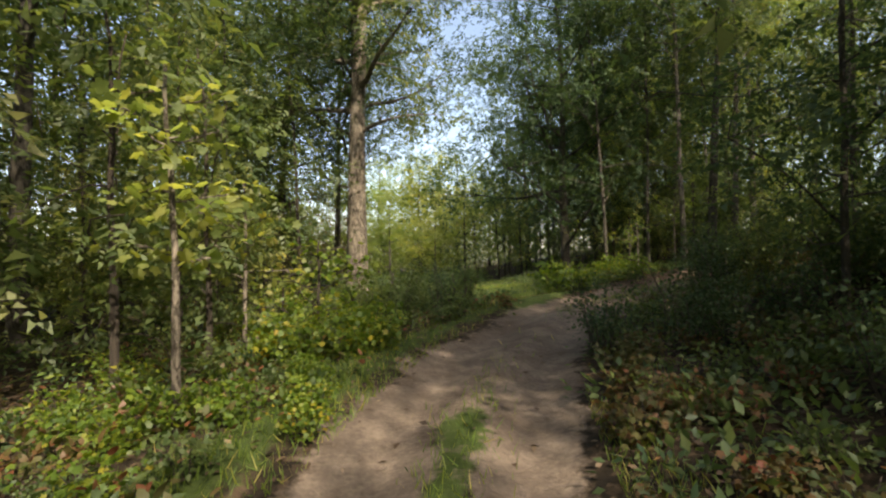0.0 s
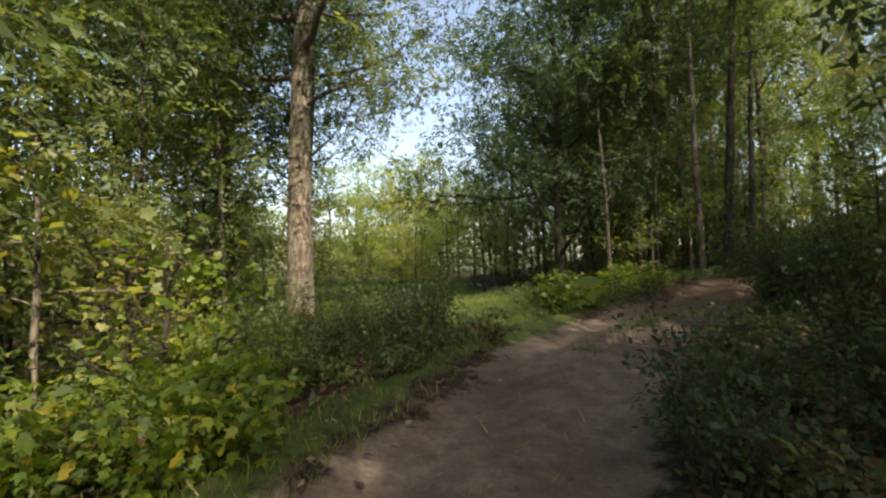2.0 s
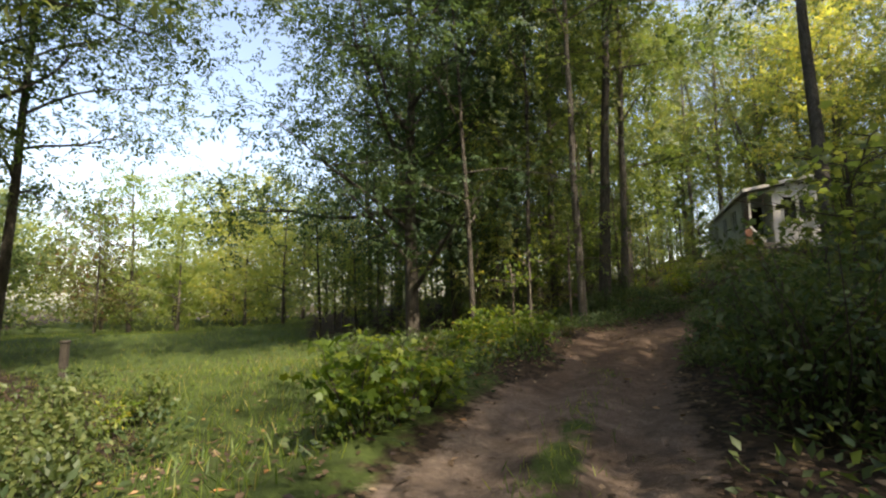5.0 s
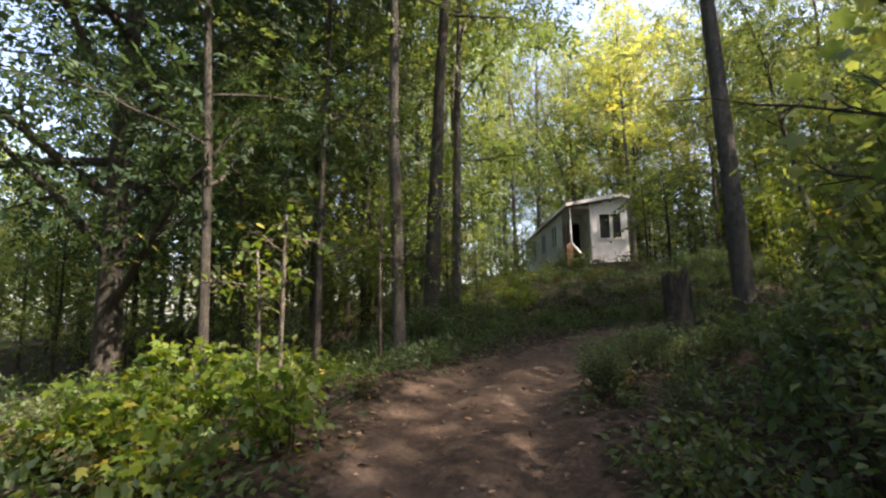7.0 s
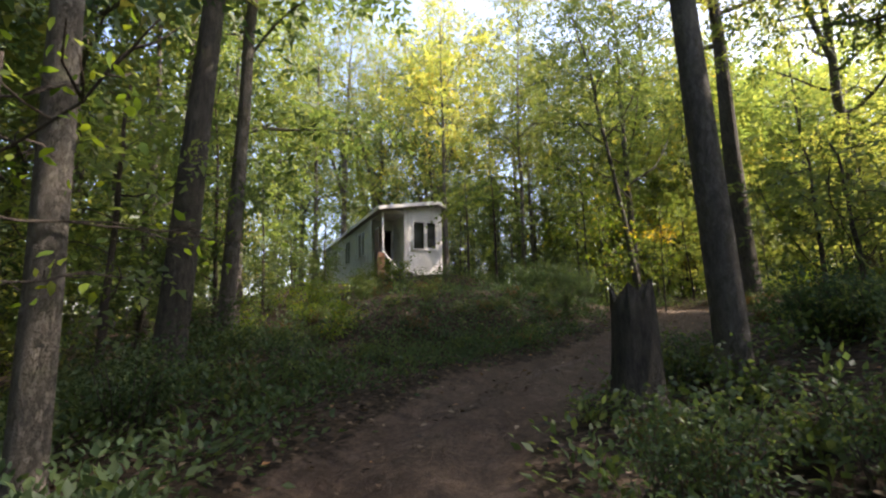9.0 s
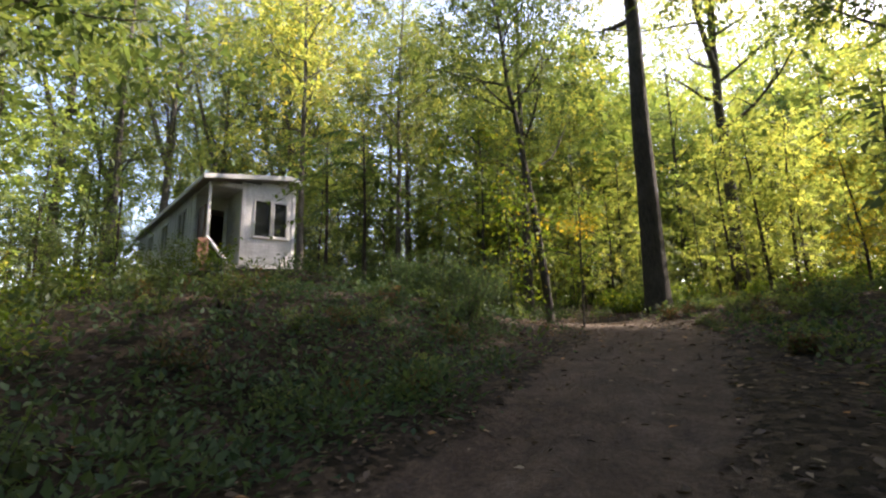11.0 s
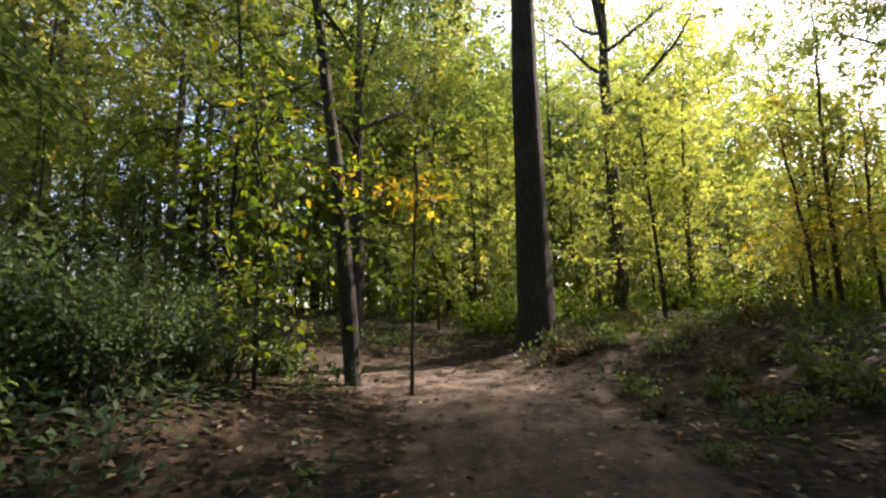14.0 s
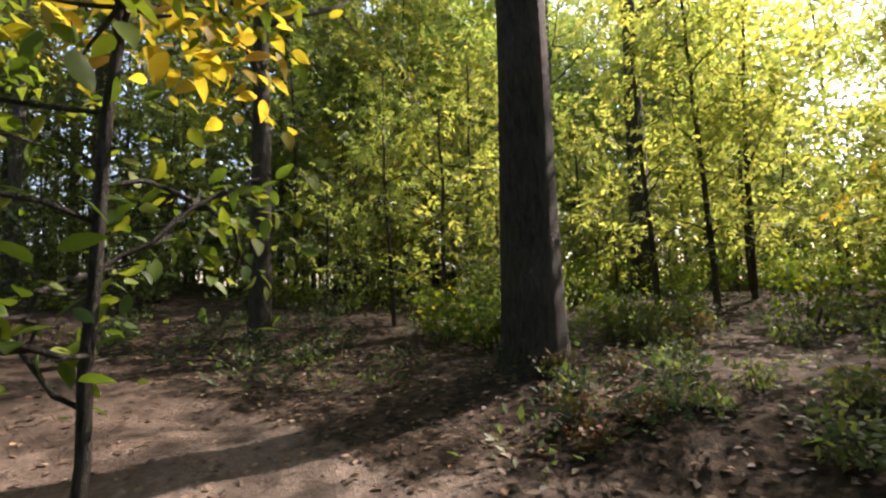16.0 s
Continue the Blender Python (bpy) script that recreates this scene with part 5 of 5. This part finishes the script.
def pinnate_plant(x, y, height, seed, label):
    """A young tree-of-heaven: stem and long feathered leaves that arch outward."""
    rng = np.random.default_rng(seed)
    wood, P, D, N, S = [tube([(0, 0, -0.1), (0.05, 0.02, height * 0.5), (0, 0.05, height)], [0.05, 0.035, 0.015], 6)], [], [], [], []
    for i in range(22):
        a, z = i * 2.4 + rng.normal(0, 0.2), height * (1 - 0.035 * i * rng.uniform(0.5, 1))
        out = np.array([math.cos(a), math.sin(a), 0])
        L = rng.uniform(1.0, 1.55)
        pts = [np.array([0, 0.03, z]) + out * L * s + np.array([0, 0, L * (0.45 * s - 0.75 * s * s)]) for s in np.linspace(0, 1, 9)]
        wood.append(tube(pts, [0.008] * 8 + [0.003], 3))
        side = np.cross(out, (0, 0, 1))
        for k in range(2, 9):
            for sg in (-1, 1):
                P.append(pts[k]), D.append(side * sg + out * 0.35 + np.array([0, 0, -0.35])), N.append((0, 0, 1)), S.append(0.27 - 0.012 * k)
    v, t = leaves(np.array(P), np.array(D), np.array(N, float) + rng.normal(0, 0.15, (len(P), 3)), np.array(S), POINTED)
    wv, wt = joined(wood)
    return plant_from((tri_mesh("trunk", wv, wt, M_twig), tri_mesh("crown", v, t, M_green)), "sapling", stand(x, y), label, "sapling")


pinnate_plant(21.9, 19.3, 3.6, 5, "young tree with long feathered leaves beside the house")
pinnate_plant(20.7, 17.9, 3.5, 6, "young tree with long feathered drooping leaves")


# the broken stump beside the track
def stump(x, y):
    rng = np.random.default_rng(9)
    n, V, F = 18, [], []
    for j, z in enumerate((-0.15, 0.1, 0.36, 0.6, 0.74)):
        for i in range(n):
            a = 2 * math.pi * i / n
            r = 0.185 * (1.3, 1.08, 0.98, 0.95, 0.92)[j] * (1 + 0.1 * math.sin(3 * a) + 0.05 * rng.normal())
            V.append((r * math.cos(a), r * math.sin(a), z + (0.1 * abs(math.sin(2.5 * a)) + 0.04 * rng.normal() if j == 4 else 0)))
    V.append((0, 0, 0.6))
    for j in range(4):
        for i in range(n):
            F.append((j * n + i, j * n + (i + 1) % n, (j + 1) * n + (i + 1) % n, (j + 1) * n + i))
    F += [(4 * n + i, 4 * n + (i + 1) % n, 5 * n) for i in range(n)]
    ob = new("tree_stump", mesh_of("tree_stump", V, F, M_oak))
    ob.matrix_world = stand(x, y, sink=-0.1)
    tagged(ob, "broken dark tree stump with jagged top beside the track", "stump")


stump(11.24, 13.65)
for x, y, k, s in ((10.85, 13.6, 4, 0.7), (10.95, 13.2, 4, 0.8), (10.5, 13.25, 4, 0.8), (11.0, 13.95, 4, 0.5), (11.3, 12.9, 1, 0.6), (10.4, 12.8, 4, 0.8), (11.9, 13.3, 1, 0.7)):
    shrub(k, x, y, s)


def glade_post(x, y):
    root = new("wooden_post")
    root.matrix_world = stand(x, y)
    tagged(root, "short dark weathered post in the grass", "post")
    boxes("shaft", [(-0.06, 0.06, -0.06, 0.06, -0.2, 0.78)], M_oak, root, bevel=0.015)
    boxes("cap", [(-0.075, 0.075, -0.075, 0.075, 0.78, 0.83)], M_oak, root, bevel=0.015)


glade_post(-2.0, 17.3)

# ---------------------------------------------------------------- what nobody could count: litter, grass, herbs, the far woods
rng = np.random.default_rng(77)


def scatter(n, x0, x1, y0, y1, keep):
    """Places on the ground in a stretch of the plan, kept by chance."""
    x, y = rng.uniform(x0, x1, n), rng.uniform(y0, y1, n)
    z, off, side = land(x, y)
    k = rng.uniform(size=n) < keep(x, y, off)
    return np.stack([x, y, z], 1)[k], off[k]


def stuff(name, pieces, mat, label):
    v, t = joined(pieces)
    tagged(new(name, tri_mesh(name, v, t, mat)), label, name.replace("_", " "), kind="stuff")


P, off = scatter(110000, -5, 27, -1, 20, lambda x, y, o: np.where(o < 1.2, 0.05 + 0.15 * (x > 6) + 0.3 * (o > 0.75) + 0.1 * (x > 18), np.where(o < 3.5, 0.7, 0.3)) * np.where(x < 3, 0.6, 1))
P[:, 2] += rng.uniform(0.004, 0.03, len(P))
stuff("leaf_litter", [leaves(P, rng.normal(0, 1, (len(P), 3)) * (1, 1, 0.12), rng.normal(0, 0.25, (len(P), 3)) + (0, 0, 1), rng.uniform(0.035, 0.09, len(P)), OVAL)], M_litter,
      "fallen brown and tan leaves on the ground")


def grass(name, P, low, high, label, mat=None):
    n = len(P)
    D = rng.normal(0, 0.42, (n, 3)) + (0, 0, 1)
    stuff(name, [leaves(P, D, rng.normal(0, 1, (n, 3)), rng.uniform(low, high, n), BLADE)], mat or M_grass, label)


P, off = scatter(90000, -3.2, 3.5, -1, 9.5, lambda x, y, o: np.where((o > 0.85) & (o < 1.9) & (x < 1.2), np.clip(0.5 + 0.5 * waves(1.7 * x, 1.3 * y), 0, 1) * (y > 2) * (y < 6.3) + 0.12, 0.05 * (o > 1.2))
                 + 0.0 * y)
grass("verge_grass", P, 0.035, 0.12, "bright green grass along the track's edge")
P, off = scatter(60000, -1.5, 6, 1, 12.5, lambda x, y, o: 0.6 * np.exp(-(o / 0.22) ** 2) * np.clip(0.35 + 0.4 * np.sin(0.55 * y + x) + 0.5 * waves(2.1 * x, 1.9 * y), 0, 1))
grass("strip_grass", P, 0.03, 0.11, "short worn grass between the ruts of the track")
P, off = scatter(150000, -12, 6, 8, 44, lambda x, y, o: np.where(np.array([glade(a, b) for a, b in zip(x, y)]) > -0.3, np.where(y < 18, 0.75, 0.25), 0) * (o > 1.2))
grass("glade_grass", P, 0.05, 0.17, "green and straw-coloured grass in the glade")


def herb_clumps(name, spots, mat, label, low, high, per, size):
    """Low leafy plants: leaves round each spot, on short stalks of differing height."""
    n = len(spots) * per
    P = np.repeat(spots, per, 0) + np.concatenate([rng.normal(0, 0.16, (n, 2)), np.zeros((n, 1))], 1)
    P[:, 2] = land(P[:, 0], P[:, 1])[0] + np.repeat(rng.uniform(low, high, len(spots)), per) * rng.uniform(0.15, 1, n)
    D = P - np.repeat(spots, per, 0) + rng.normal(0, 0.08, (n, 3))
    stuff(name, [leaves(P, D, rng.normal(0, 0.4, (n, 3)) + (0, 0, 1), size * rng.uniform(0.6, 1.3, n), POINTED if per < 20 else OVAL)], mat, label)


def thick(x, y, o):
    bare = np.where((x > 16.5) & (y > 16.8), 0.5, 1.0) * np.where((x > 17) & (y < 13) & (x < 25), 0.6, 1.0) * np.where((x > 12.5) & (x < 20) & (y > 13), 0.35, 1.0) * np.where((x < 1.0) & (y > 2) & (y < 7.5) & (o < 2.0), 0.1, 1.0)
    return bare * np.where((o > 1.0) & (o < 9), np.clip(0.75 + 0.4 * waves(0.9 * x, 0.8 * y), 0.15, 1), 0) * np.array([0.0 if glade(a, b) > 0.3 or in_house(a, b) else 1.0 for a, b in zip(x, y)])


herb_clumps("ground_herbs", scatter(4200, -7, 30, -2, 22, lambda x, y, o: thick(x, y, o) * np.where(x > 11, 0.4, 1))[0], M_green, "low green leafy plants over the forest floor", 0.1, 0.36, 40, 0.075)
herb_clumps("dark_herbs", scatter(1700, -7, 30, -2, 22, thick)[0], M_deep, "low dark green plants over the forest floor", 0.1, 0.32, 40, 0.07)
def bank(x, y, o):
    return thick(x, y, o) * np.clip(0.8 + 0.3 * waves(1.3 * x, y), 0.3, 1) * np.where((x > 16.5) & (y > 16.8), 0.6, 1)


herb_clumps("bank_herbs", scatter(1300, 8, 21.5, 15.3, 21.5, bank)[0], M_deep, "dark green low plants on the bank below the house", 0.1, 0.36, 40, 0.075)
herb_clumps("shade_herbs", scatter(260, 13.2, 19.5, 14.8, 17.6, lambda x, y, o: 0.9 * (o > 1.05))[0], M_deep, "low dark green plants on the shaded bank", 0.06, 0.24, 36, 0.065)
herb_clumps("red_herbs", scatter(700, -5, 1, -1, 9, thick)[0], M_autumn, "low reddish and brown autumn plants", 0.1, 0.3, 16, 0.075)


def far_woods(name, n, mat, size, label, a0, a1, r0, r1, top):
    a, r = rng.uniform(a0, a1, n), rng.uniform(r0, r1, n)
    x, y = 8 + r * np.cos(a), 14 + r * np.sin(a)
    crest = top * (0.72 + 0.2 * np.sin(9 * a) + 0.13 * np.sin(23 * a + 1) + 0.08 * np.sin(51 * a))
    z = rng.uniform(0, 1, n) ** 0.8 * crest
    P = np.stack([x, y, z + 0.2], 1)
    stuff(name, [leaves(P, rng.normal(0, 1, (n, 3)) + (0, 0, -0.3), rng.normal(0, 0.6, (n, 3)) + (0, 0, 1), size * rng.uniform(0.6, 1.3, n), SLIVER)], mat, label)


far_woods("far_woods", 76000, M_soft, 0.6, "distant green forest all round", radians(-200), radians(88), 34, 58, 14)
far_woods("far_golden_woods", 34000, M_soft, 0.45, "distant sunlit yellow-green trees beyond the glade", radians(86), radians(160), 38, 54, 8)
far_woods("far_yellow_woods", 56000, M_lime, 0.34, "distant yellowing woods", radians(-75), radians(12), 26, 44, 12)
